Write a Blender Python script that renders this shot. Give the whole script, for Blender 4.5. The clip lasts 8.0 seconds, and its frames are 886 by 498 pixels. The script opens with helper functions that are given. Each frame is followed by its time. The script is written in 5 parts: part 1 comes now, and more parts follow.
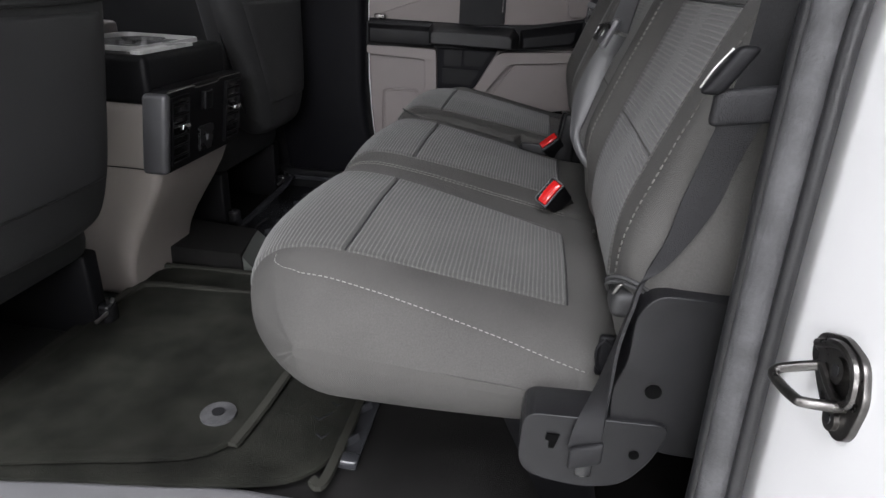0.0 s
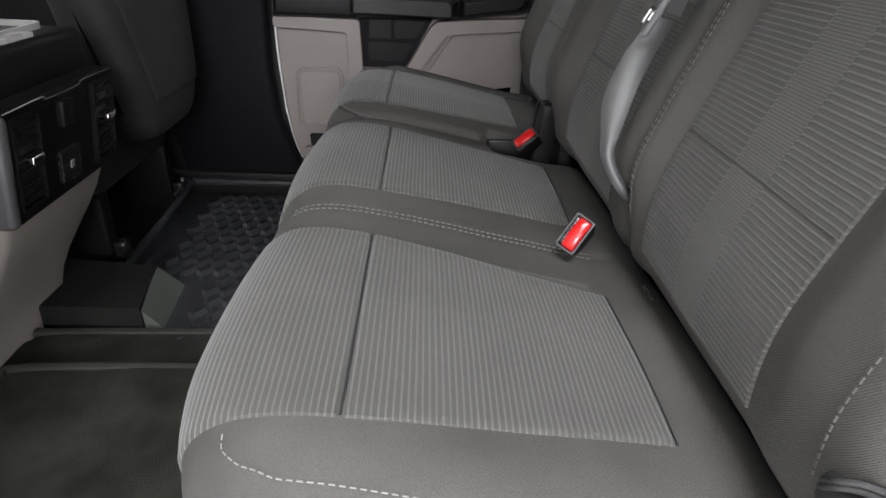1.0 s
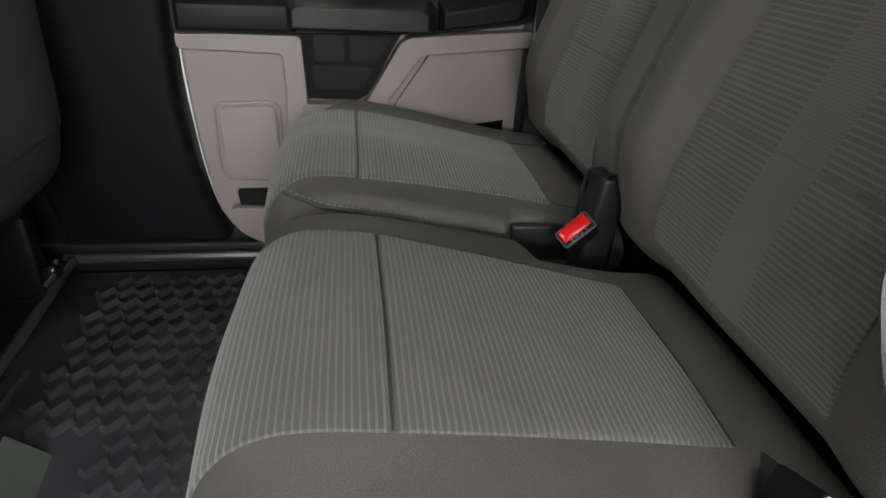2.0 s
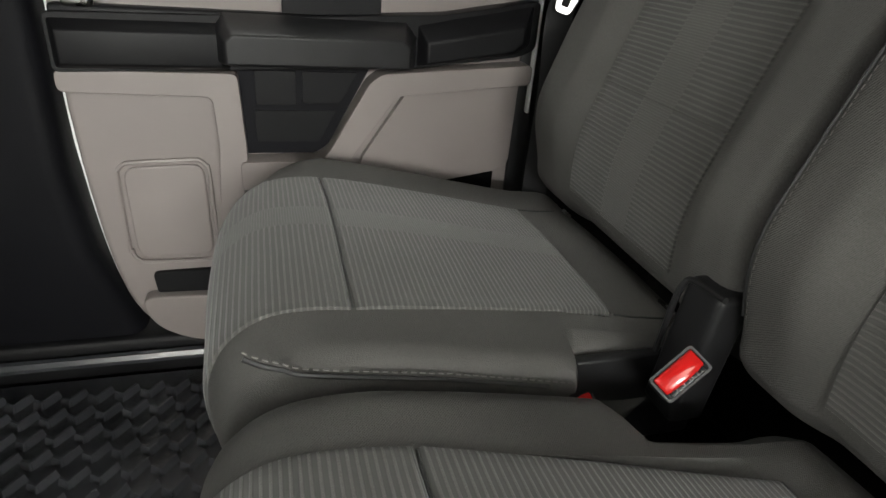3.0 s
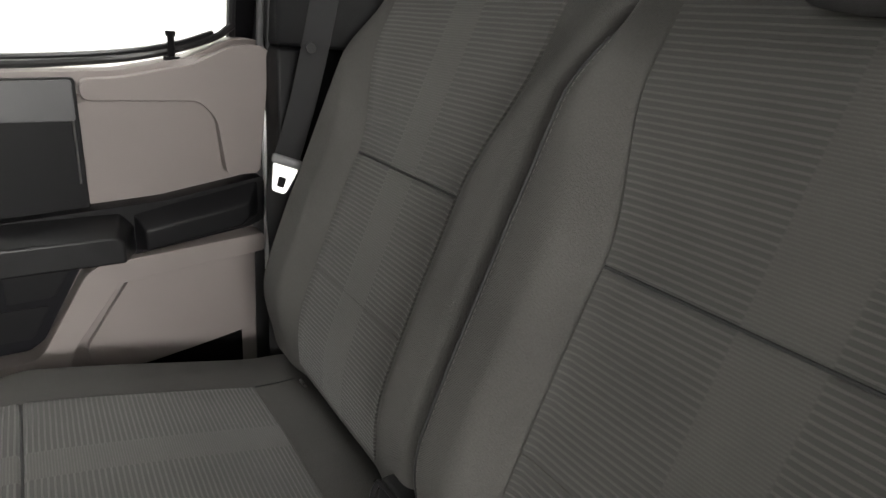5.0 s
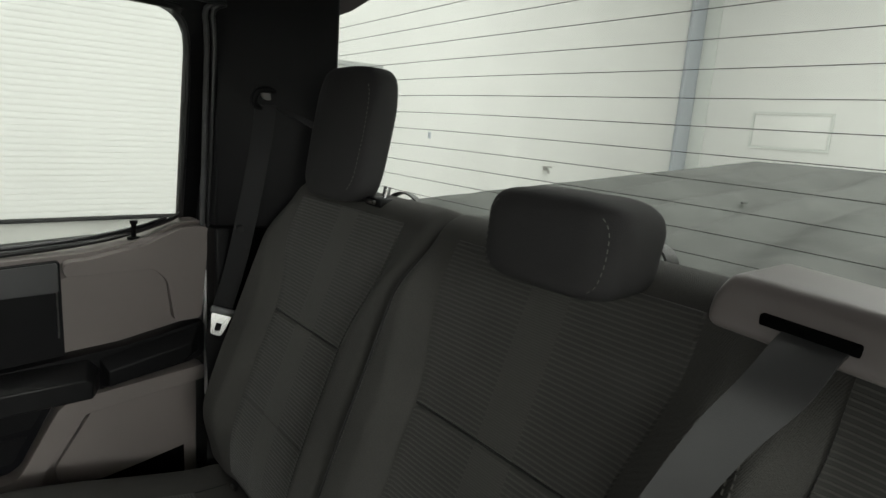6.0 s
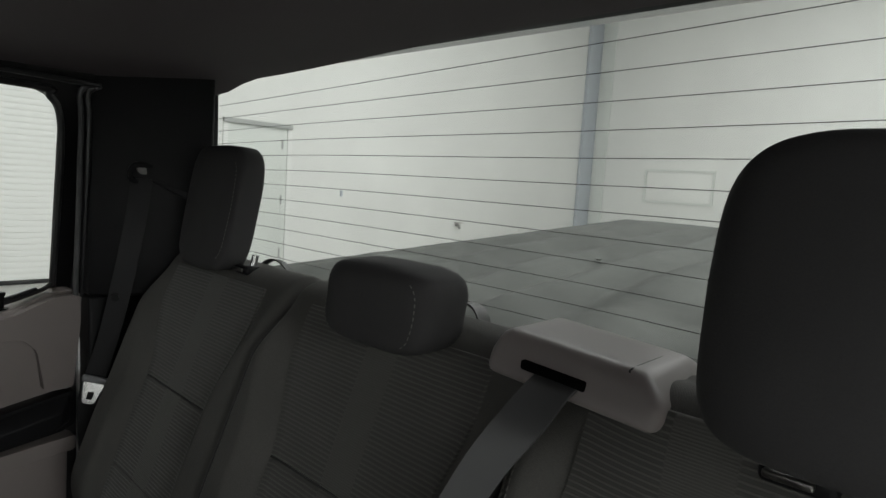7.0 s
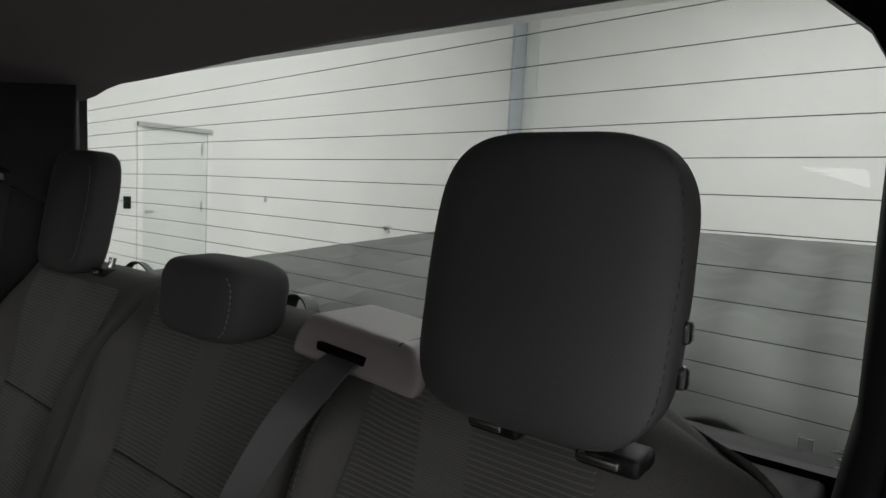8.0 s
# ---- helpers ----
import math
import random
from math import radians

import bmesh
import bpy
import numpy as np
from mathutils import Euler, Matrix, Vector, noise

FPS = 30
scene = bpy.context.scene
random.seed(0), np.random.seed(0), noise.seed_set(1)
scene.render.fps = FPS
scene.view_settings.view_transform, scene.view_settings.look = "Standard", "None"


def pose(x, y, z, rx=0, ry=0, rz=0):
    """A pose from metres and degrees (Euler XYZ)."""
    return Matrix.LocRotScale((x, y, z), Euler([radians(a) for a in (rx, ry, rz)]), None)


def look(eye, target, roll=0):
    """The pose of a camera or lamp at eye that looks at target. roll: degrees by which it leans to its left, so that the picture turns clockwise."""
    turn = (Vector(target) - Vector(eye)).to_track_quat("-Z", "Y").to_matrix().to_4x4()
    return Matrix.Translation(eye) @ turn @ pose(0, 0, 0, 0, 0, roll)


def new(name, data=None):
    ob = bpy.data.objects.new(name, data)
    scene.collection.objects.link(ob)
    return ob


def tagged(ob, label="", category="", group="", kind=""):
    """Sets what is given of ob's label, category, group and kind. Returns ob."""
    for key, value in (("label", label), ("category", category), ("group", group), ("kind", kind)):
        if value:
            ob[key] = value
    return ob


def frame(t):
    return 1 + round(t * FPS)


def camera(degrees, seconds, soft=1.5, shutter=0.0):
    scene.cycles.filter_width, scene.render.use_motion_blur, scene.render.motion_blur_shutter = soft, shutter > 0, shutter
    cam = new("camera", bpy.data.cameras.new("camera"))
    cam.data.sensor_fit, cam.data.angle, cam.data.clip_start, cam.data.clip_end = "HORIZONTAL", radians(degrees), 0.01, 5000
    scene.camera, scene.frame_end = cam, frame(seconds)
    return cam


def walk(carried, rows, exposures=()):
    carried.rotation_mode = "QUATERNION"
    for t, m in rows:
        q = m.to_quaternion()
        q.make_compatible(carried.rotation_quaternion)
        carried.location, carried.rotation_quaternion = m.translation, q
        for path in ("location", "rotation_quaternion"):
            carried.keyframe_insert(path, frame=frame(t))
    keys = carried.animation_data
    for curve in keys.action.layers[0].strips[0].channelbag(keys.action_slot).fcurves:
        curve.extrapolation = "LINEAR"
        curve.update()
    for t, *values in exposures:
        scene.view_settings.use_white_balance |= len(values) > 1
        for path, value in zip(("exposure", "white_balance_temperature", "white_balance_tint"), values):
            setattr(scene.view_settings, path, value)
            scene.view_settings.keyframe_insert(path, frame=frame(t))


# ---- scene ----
cam = camera(72.4, 8.0)
PATH = [
    (0, (-0.479, 0.136, 0.694), (1.33, 0.374, -0.125), 3.1),
    (0.5, (-0.336, 0.219, 0.68), (1.447, 0.272, -0.225), 3.2),
    (1, (-0.186, 0.279, 0.704), (1.579, 0.196, -0.233), 2.8),
    (1.5, (0.037, 0.312, 0.691), (1.785, 0.113, -0.26), 3.0),
    (1.7, (0.131, 0.325, 0.689), (1.873, 0.095, -0.266), 2.9),
    (2.8, (0.517, 0.408, 0.679), (2.223, -0.082, -0.242), 5.2),
    (3, (0.556, 0.404, 0.673), (2.254, -0.131, -0.238), 4.9),
    (3.5, (0.621, 0.349, 0.657), (2.299, -0.347, -0.177), 4.3),
    (4, (0.645, 0.313, 0.659), (2.262, -0.555, -0.136), 4.1),
    (4.5, (0.636, 0.29, 0.726), (2.197, -0.698, -0.038), 4.8),
    (4.7, (0.605, 0.284, 0.767), (2.155, -0.749, 0.038), 5.2),
    (5.8, (0.294, 0.362, 1.009), (1.792, -0.851, 0.476), 3.7),
    (6, (0.26, 0.376, 1.02), (1.769, -0.871, 0.613), 4.0),
    (6.5, (0.19, 0.386, 1.041), (1.631, -0.979, 0.793), 3.8),
    (7, (0.124, 0.371, 1.055), (1.482, -1.083, 0.845), 3.7),
    (7.5, (0.052, 0.354, 1.054), (1.335, -1.168, 0.863), 3.4),
    (8, (-0.028, 0.328, 1.057), (1.171, -1.262, 0.873), 3.0),
]
walk(cam, [(t, look(eye, target, roll)) for t, eye, target, roll in PATH],
     exposures=[(0, -0.25, 6350, 14), (0.5, -0.53, 6400, 14), (1.0, 0.2, 6500, 12), (1.7, 0.35, 6700, 10), (2.8, 0.74, 6850, 6), (3.5, 0.74, 6900, 8), (4.7, 0.95, 6900, 11), (5.8, -0.45, 6800, 4), (6.1, -0.8, 6800, 3), (7.0, -1.07, 6600, 6), (8, -1.1, 6600, 9)])

# ---- world and light ----
world = bpy.data.worlds.new("world")
scene.world = world
world.use_nodes = True
world.node_tree.nodes["Background"].inputs[0].default_value = (0.8, 0.9, 1.0, 1)
world.node_tree.nodes["Background"].inputs[1].default_value = 0.05


def ceiling_lamp(x, y, power, sx=3.2, sy=2.4):
    data = bpy.data.lights.new("garage_lamp", "AREA")
    data.shape, data.size, data.size_y, data.energy = "RECTANGLE", sx, sy, power
    data.color = (0.965, 0.975, 1.0)
    lamp = new("garage_lamp", data)
    lamp.matrix_world = pose(x, y, 6.35)


# Unseen lamps; (-3.8, 0.3) is added for the near cushions, (3.4, 1.2) for the far ledge.
for lx, ly, lp in ((-3.8, 0.3, 800), (-1.2, 6.0, 300), (-2.6, -4.5, 330), (4.5, -5.5, 310), (3.4, 1.2, 210), (1.5, -10.5, 360)):
    ceiling_lamp(lx, ly, lp)


# Added fill light, no known source: low areas west and north of the cab.
def wall_lamp(at, aim, power, sx, sy):
    data = bpy.data.lights.new("wall_lamp", "AREA")
    data.shape, data.size, data.size_y, data.energy = "RECTANGLE", sx, sy, power
    data.color = (0.97, 0.98, 1.0)
    new("wall_lamp", data).matrix_world = look(at, aim)


wall_lamp((-5.9, 0.2, 2.2), (1.0, 0.2, 0.7), 300, 4.0, 0.7)
wall_lamp((0.4, 7.9, 2.2), (0.7, 0.0, 1.2), 430, 7.0, 3.2)

# ---- materials ----
def material(name, color, rough=0.6, metal=0.0, vary=0.15, large=6.0, fine=400.0, bump=0.15, spec=0.5, dist=0.001, fleck=0.0, weave=0.0):
    """A surface with slow variation of colour and fine relief."""
    m = bpy.data.materials.new(name)
    m.use_nodes = True
    nt = m.node_tree
    b = nt.nodes["Principled BSDF"]
    tc = nt.nodes.new("ShaderNodeTexCoord")
    n1 = nt.nodes.new("ShaderNodeTexNoise")
    n1.inputs["Scale"].default_value, n1.inputs["Detail"].default_value = large, 5
    n2 = nt.nodes.new("ShaderNodeTexNoise")
    n2.inputs["Scale"].default_value, n2.inputs["Detail"].default_value = fine, 3
    for n in (n1, n2):
        nt.links.new(tc.outputs["Object"], n.inputs["Vector"])
    ramp = nt.nodes.new("ShaderNodeMapRange")
    ramp.inputs["From Min"].default_value, ramp.inputs["From Max"].default_value = 0.3, 0.7
    ramp.inputs["To Min"].default_value, ramp.inputs["To Max"].default_value = 1 - vary, 1 + vary
    nt.links.new(n1.outputs["Fac"], ramp.inputs["Value"])
    add = nt.nodes.new("ShaderNodeMath")
    add.operation = "MULTIPLY_ADD"
    nt.links.new(n2.outputs["Fac"], add.inputs[0])
    add.inputs[1].default_value, add.inputs[2].default_value = fleck, 1 - fleck / 2
    mul = nt.nodes.new("ShaderNodeMath")
    mul.operation = "MULTIPLY"
    nt.links.new(ramp.outputs["Result"], mul.inputs[0])
    nt.links.new(add.outputs[0], mul.inputs[1])
    col = nt.nodes.new("ShaderNodeVectorMath")
    col.operation = "SCALE"
    col.inputs[0].default_value = color
    nt.links.new(mul.outputs[0], col.inputs["Scale"])
    nt.links.new(col.outputs[0], b.inputs["Base Color"])
    rr = nt.nodes.new("ShaderNodeMapRange")
    rr.inputs["To Min"].default_value, rr.inputs["To Max"].default_value = max(rough - 0.12, 0.02), min(rough + 0.12, 1)
    nt.links.new(n1.outputs["Fac"], rr.inputs["Value"])
    nt.links.new(rr.outputs["Result"], b.inputs["Roughness"])
    b.inputs["Metallic"].default_value = metal
    b.inputs["Specular IOR Level"].default_value = spec
    if bump:
        bp = nt.nodes.new("ShaderNodeBump")
        bp.inputs["Strength"].default_value, bp.inputs["Distance"].default_value = bump, dist
        nt.links.new(n2.outputs["Fac"], bp.inputs["Height"])
        if weave:
            wave = nt.nodes.new("ShaderNodeTexWave")
            wave.wave_type, wave.bands_direction = "BANDS", "DIAGONAL"
            wave.inputs["Scale"].default_value, wave.inputs["Distortion"].default_value = weave, 1.5
            nt.links.new(tc.outputs["Object"], wave.inputs["Vector"])
            both = nt.nodes.new("ShaderNodeMath")
            both.operation = "MULTIPLY_ADD"
            both.inputs[1].default_value = 0.35
            nt.links.new(wave.outputs["Fac"], both.inputs[0])
            nt.links.new(n2.outputs["Fac"], both.inputs[2])
            nt.links.new(both.outputs[0], bp.inputs["Height"])
        nt.links.new(bp.outputs["Normal"], b.inputs["Normal"])
    return m


def math_node(nt, op, a, b=None):
    n = nt.nodes.new("ShaderNodeMath")
    n.operation = op
    for k, v in enumerate((a, b)):
        if v is None:
            continue
        if isinstance(v, (int, float)):
            n.inputs[k].default_value = v
        else:
            nt.links.new(v, n.inputs[k])
    return n.outputs[0]


def ribbed_fabric(name, axis, pitch, band_at, band_half, dark=(0.050, 0.0495, 0.046), light=(0.100, 0.0975, 0.090)):
    """Seat fabric with woven ribs a pitch apart along one axis and a plainer band through its middle."""
    m = bpy.data.materials.new(name)
    m.use_nodes = True
    nt = m.node_tree
    b = nt.nodes["Principled BSDF"]
    tc = nt.nodes.new("ShaderNodeTexCoord")
    sep = nt.nodes.new("ShaderNodeSeparateXYZ")
    nt.links.new(tc.outputs["Object"], sep.inputs[0])
    wob = nt.nodes.new("ShaderNodeTexNoise")
    wob.inputs["Scale"].default_value = 14
    nt.links.new(tc.outputs["Object"], wob.inputs["Vector"])
    along = math_node(nt, "ADD", sep.outputs[axis], math_node(nt, "MULTIPLY", wob.outputs["Fac"], 0.0012))
    tri = math_node(nt, "PINGPONG", math_node(nt, "DIVIDE", along, pitch), 0.5)
    rib = nt.nodes.new("ShaderNodeMapRange")
    rib.interpolation_type = "SMOOTHSTEP"
    rib.inputs["From Min"].default_value, rib.inputs["From Max"].default_value = 0.24, 0.42
    nt.links.new(tri, rib.inputs["Value"])
    tri2 = math_node(nt, "PINGPONG", math_node(nt, "DIVIDE", along, pitch * 0.5), 0.5)
    rib2 = nt.nodes.new("ShaderNodeMapRange")
    rib2.inputs["From Min"].default_value, rib2.inputs["From Max"].default_value = 0.1, 0.5
    rib2.inputs["To Min"].default_value, rib2.inputs["To Max"].default_value = 0.40, 0.85
    nt.links.new(tri2, rib2.inputs["Value"])
    off = math_node(nt, "ABSOLUTE", math_node(nt, "SUBTRACT", sep.outputs[0], band_at))
    band = nt.nodes.new("ShaderNodeMapRange")
    band.inputs["From Min"].default_value, band.inputs["From Max"].default_value = band_half + 0.001, band_half - 0.001
    nt.links.new(off, band.inputs["Value"])
    mixh = nt.nodes.new("ShaderNodeMix")
    nt.links.new(band.outputs[0], mixh.inputs[0])
    nt.links.new(rib.outputs[0], mixh.inputs[2])
    nt.links.new(rib2.outputs[0], mixh.inputs[3])
    grain = nt.nodes.new("ShaderNodeTexNoise")
    grain.inputs["Scale"].default_value, grain.inputs["Detail"].default_value = 900, 2
    nt.links.new(tc.outputs["Object"], grain.inputs["Vector"])
    slow = nt.nodes.new("ShaderNodeTexNoise")
    slow.inputs["Scale"].default_value, slow.inputs["Detail"].default_value = 9, 4
    nt.links.new(tc.outputs["Object"], slow.inputs["Vector"])
    h = math_node(nt, "MULTIPLY", mixh.outputs[0], math_node(nt, "ADD", math_node(nt, "MULTIPLY", grain.outputs["Fac"], 0.8), 0.6))
    mix = nt.nodes.new("ShaderNodeMix")
    mix.data_type = "RGBA"
    mix.inputs[6].default_value, mix.inputs[7].default_value = (*dark, 1), (*light, 1)
    nt.links.new(h, mix.inputs[0])
    sc = nt.nodes.new("ShaderNodeVectorMath")
    sc.operation = "SCALE"
    nt.links.new(mix.outputs[2], sc.inputs[0])
    nt.links.new(math_node(nt, "ADD", math_node(nt, "MULTIPLY", slow.outputs["Fac"], 0.5), 0.75), sc.inputs["Scale"])
    nt.links.new(sc.outputs[0], b.inputs["Base Color"])
    b.inputs["Roughness"].default_value = 0.85
    b.inputs["Sheen Weight"].default_value = 0.15
    bp = nt.nodes.new("ShaderNodeBump")
    bp.inputs["Strength"].default_value, bp.inputs["Distance"].default_value = 0.6, 0.0012
    nt.links.new(h, bp.inputs["Height"])
    nt.links.new(bp.outputs["Normal"], b.inputs["Normal"])
    return m


def glass_material(name, tint=(0.965, 0.975, 0.965)):
    m = bpy.data.materials.new(name)
    m.use_nodes = True
    nt = m.node_tree
    nt.nodes.remove(nt.nodes["Principled BSDF"])
    tr = nt.nodes.new("ShaderNodeBsdfTransparent")
    tr.inputs[0].default_value = (*tint, 1)
    gl = nt.nodes.new("ShaderNodeBsdfGlossy")
    gl.inputs["Roughness"].default_value = 0.02
    lw = nt.nodes.new("ShaderNodeLayerWeight")
    mx = nt.nodes.new("ShaderNodeMixShader")
    nt.links.new(math_node(nt, "ADD", math_node(nt, "MULTIPLY", math_node(nt, "POWER", lw.outputs["Facing"], 5.0), 0.5), 0.025), mx.inputs[0])
    nt.links.new(tr.outputs[0], mx.inputs[1])
    nt.links.new(gl.outputs[0], mx.inputs[2])
    nt.links.new(mx.outputs[0], nt.nodes["Material Output"].inputs[0])
    return m


FABRIC = material("seat_fabric", (0.062, 0.060, 0.056), 0.85, vary=0.20, large=7, fine=600, bump=0.55, fleck=0.6, weave=300)
HEADREST = material("headrest_fabric", (0.024, 0.0228, 0.024), 0.8, vary=0.12, large=9, fine=700, bump=0.4, fleck=0.4)
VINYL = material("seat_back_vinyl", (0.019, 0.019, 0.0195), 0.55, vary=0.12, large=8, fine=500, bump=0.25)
STITCH = material("light_thread", (0.24, 0.236, 0.22), 0.8, fine=900)
DARKSTITCH = material("grey_thread", (0.125, 0.121, 0.112), 0.8, fine=900)
FABRICSTITCH = material("seat_grey_thread", (0.088, 0.085, 0.079), 0.85, fine=900)
BLACK = material("black_plastic", (0.0055, 0.0055, 0.0062), 0.48, vary=0.2, large=10, fine=900, bump=0.3, dist=0.0004, spec=0.17)
MATTBLACK = material("grained_black_plastic", (0.011, 0.011, 0.0118), 0.36, vary=0.3, large=14, fine=1100, bump=0.35, dist=0.0005, spec=0.28)
# Near-black colour for the shade inside holes, slots and gaps.
HOLE = material("hollow_shade", (0.0022, 0.0022, 0.0022), 0.9, vary=0.2, bump=0, spec=0.05)
SATIN = material("satin_silver_plastic", (0.48, 0.48, 0.47), 0.3, vary=0.05, bump=0.05)
GLOSSBLACK = material("gloss_black_plastic", (0.012, 0.012, 0.013), 0.25, vary=0.2, fine=900, bump=0.1)
TAN = material("tan_plastic", (0.19, 0.166, 0.158), 0.5, vary=0.07, large=5, fine=900, bump=0.3, dist=0.0004)
CONSOLETAN = material("console_tan_plastic", (0.30, 0.270, 0.250), 0.5, vary=0.07, large=5, fine=900, bump=0.3, dist=0.0004)
GREYTAN = material("stone_grey_plastic", (0.185, 0.164, 0.162), 0.42, vary=0.06, large=6, fine=900, bump=0.25, dist=0.0004)
CARPET = material("dark_carpet", (0.014, 0.0135, 0.013), 0.95, spec=0.15, vary=0.3, large=9, fine=650, bump=1.0, dist=0.004, fleck=0.8)
MATCARPET = material("mat_carpet", (0.020, 0.0205, 0.0165), 0.95, spec=0.15, vary=0.5, large=13, fine=650, bump=1.0, dist=0.004, fleck=0.8)
RUBBER = material("rubber", (0.014, 0.014, 0.015), 0.34, vary=0.25, large=8, fine=700, bump=0.3)
SMOOTHRUBBER = material("smooth_grey_rubber", (0.080, 0.087, 0.080), 0.35, vary=0.2, fine=700, bump=0.2)
CHEEK = material("dark_grey_plastic", (0.055, 0.055, 0.058), 0.35, vary=0.15, fine=800, bump=0.2)
SILLGREY = material("grey_sill_plastic", (0.16, 0.16, 0.165), 0.42, vary=0.15, fine=800, bump=0.2)
WHITE = material("white_car_paint", (0.84, 0.84, 0.84), 0.18, vary=0.02, large=3, fine=900, bump=0.02)
SEAL = material("door_seal_rubber", (0.058, 0.058, 0.060), 0.65, vary=0.35, large=40, fine=260, bump=0.7, fleck=0.4)
CHROME = material("chrome", (0.75, 0.75, 0.76), 0.12, 1.0, vary=0.05, bump=0.05)
BINDING = material("olive_binding", (0.030, 0.030, 0.025), 0.9, spec=0.2, vary=0.25, fine=700, bump=0.8, fleck=0.5)
TRAY = material("tray_rubber", (0.036, 0.037, 0.041), 0.22, vary=0.25, large=8, fine=700, bump=0.2, spec=0.8)
DARKSTEEL = material("dark_steel", (0.13, 0.125, 0.12), 0.3, 1.0, vary=0.35, large=60, bump=0.2)
# Belts are one webbing: MIDWEB lightened for sheen, NEARWEB and DARKWEB darkened for shade.
MIDWEB = material("sheen_webbing", (0.044, 0.044, 0.046), 0.44, spec=0.8, vary=0.12, large=20, fine=1200, bump=0.15, fleck=0.1)
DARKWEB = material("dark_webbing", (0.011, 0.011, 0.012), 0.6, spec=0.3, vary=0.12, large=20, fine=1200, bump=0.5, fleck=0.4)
NEARWEB = material("shaded_webbing", (0.011, 0.011, 0.012), 0.6, spec=0.3, vary=0.12, large=20, fine=900, bump=0.6, fleck=0.5)
PILLARBLACK = material("dull_black_plastic", (0.0045, 0.0045, 0.006), 0.6, vary=0.2, fine=900, bump=0.2, spec=0.12)
RIM = material("grey_rim_plastic", (0.06, 0.06, 0.062), 0.25, vary=0.1, bump=0.05)
STEEL = material("dull_steel", (0.42, 0.41, 0.40), 0.35, 1.0, vary=0.2, large=40, bump=0.15)
RED = material("red_button", (0.52, 0.012, 0.012), 0.14, vary=0.08, bump=0.03)
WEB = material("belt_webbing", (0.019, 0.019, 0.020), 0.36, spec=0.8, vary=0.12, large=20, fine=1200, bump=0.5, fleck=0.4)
HEADLINER = material("headliner_cloth", (0.062, 0.050, 0.054), 0.95, vary=0.08, large=4, fine=800, bump=0.5, fleck=0.2)
PAINTWALL = material("white_wall_paint", (0.79, 0.792, 0.775), 0.7, vary=0.035, large=0.8, fine=60, bump=0.1)
# Only for the unseen north wall: grey to weaken light through the windscreen.
GREYWALL = material("dimming_wall_grey", (0.30, 0.30, 0.29), 0.7, vary=0.05, large=0.8, fine=60, bump=0.1)
HEADGREY = material("grey_door_head_paint", (0.42, 0.43, 0.42), 0.5, vary=0.06, bump=0.05)
DOORPAINT = material("grey_white_door_paint", (0.67, 0.69, 0.665), 0.5, vary=0.04, large=1, fine=60, bump=0.1)
CONCRETE = material("pale_concrete", (0.50, 0.50, 0.48), 0.35, vary=0.12, large=1.2, fine=60, bump=0.15)
COVER = material("tonneau_vinyl", (0.074, 0.077, 0.073), 0.72, spec=0.25, vary=0.28, large=4, fine=300, bump=0.4, fleck=0.25)
GLASS = glass_material("window_glass")
WIRE = material("heater_wire", (0.03, 0.03, 0.03), 0.6, bump=0)
POSTGREY = material("grey_steel_paint", (0.46, 0.49, 0.53), 0.5, vary=0.05, bump=0.05)
PALEMARK = material("pale_print", (0.78, 0.79, 0.78), 0.6, bump=0)


# ---- building helpers ----
def mesh_of(bm, name, mat):
    bmesh.ops.recalc_face_normals(bm, faces=bm.faces[:])
    me = bpy.data.meshes.new(name)
    bm.to_mesh(me)
    bm.free()
    me.materials.append(mat)
    me.shade_smooth()
    me.set_sharp_from_angle(angle=radians(38))
    for face in me.polygons:
        if face.loop_total > 4:
            face.use_smooth = False
    return me


def part(name, bm, mat, parent=None, label=""):
    ob = new(name, mesh_of(bm, name, mat))
    if parent is not None:
        ob.parent = parent
    if label:
        ob["label"] = label
    return ob


def thing(name, at, label, category, group="", kind=""):
    ob = new(name)
    ob.empty_display_size = 0.05
    ob.location = at
    return tagged(ob, label, category, group, kind)


def under(bm, parent):
    """Geometry drawn in world places, moved into its parent's frame."""
    if parent is not None:
        at = parent.location if parent.parent is None else parent.location + parent.parent.location
        bmesh.ops.translate(bm, verts=bm.verts[:], vec=-at)
    return bm


def wpart(name, bm, mat, parent, label=""):
    """A part whose mesh stays in world places, so that its pattern follows the place."""
    ob = part(name, bm, mat, parent, label)
    root = parent.location if parent.parent is None else parent.location + parent.parent.location
    if parent.data is None:
        ob.location = -root
    return ob


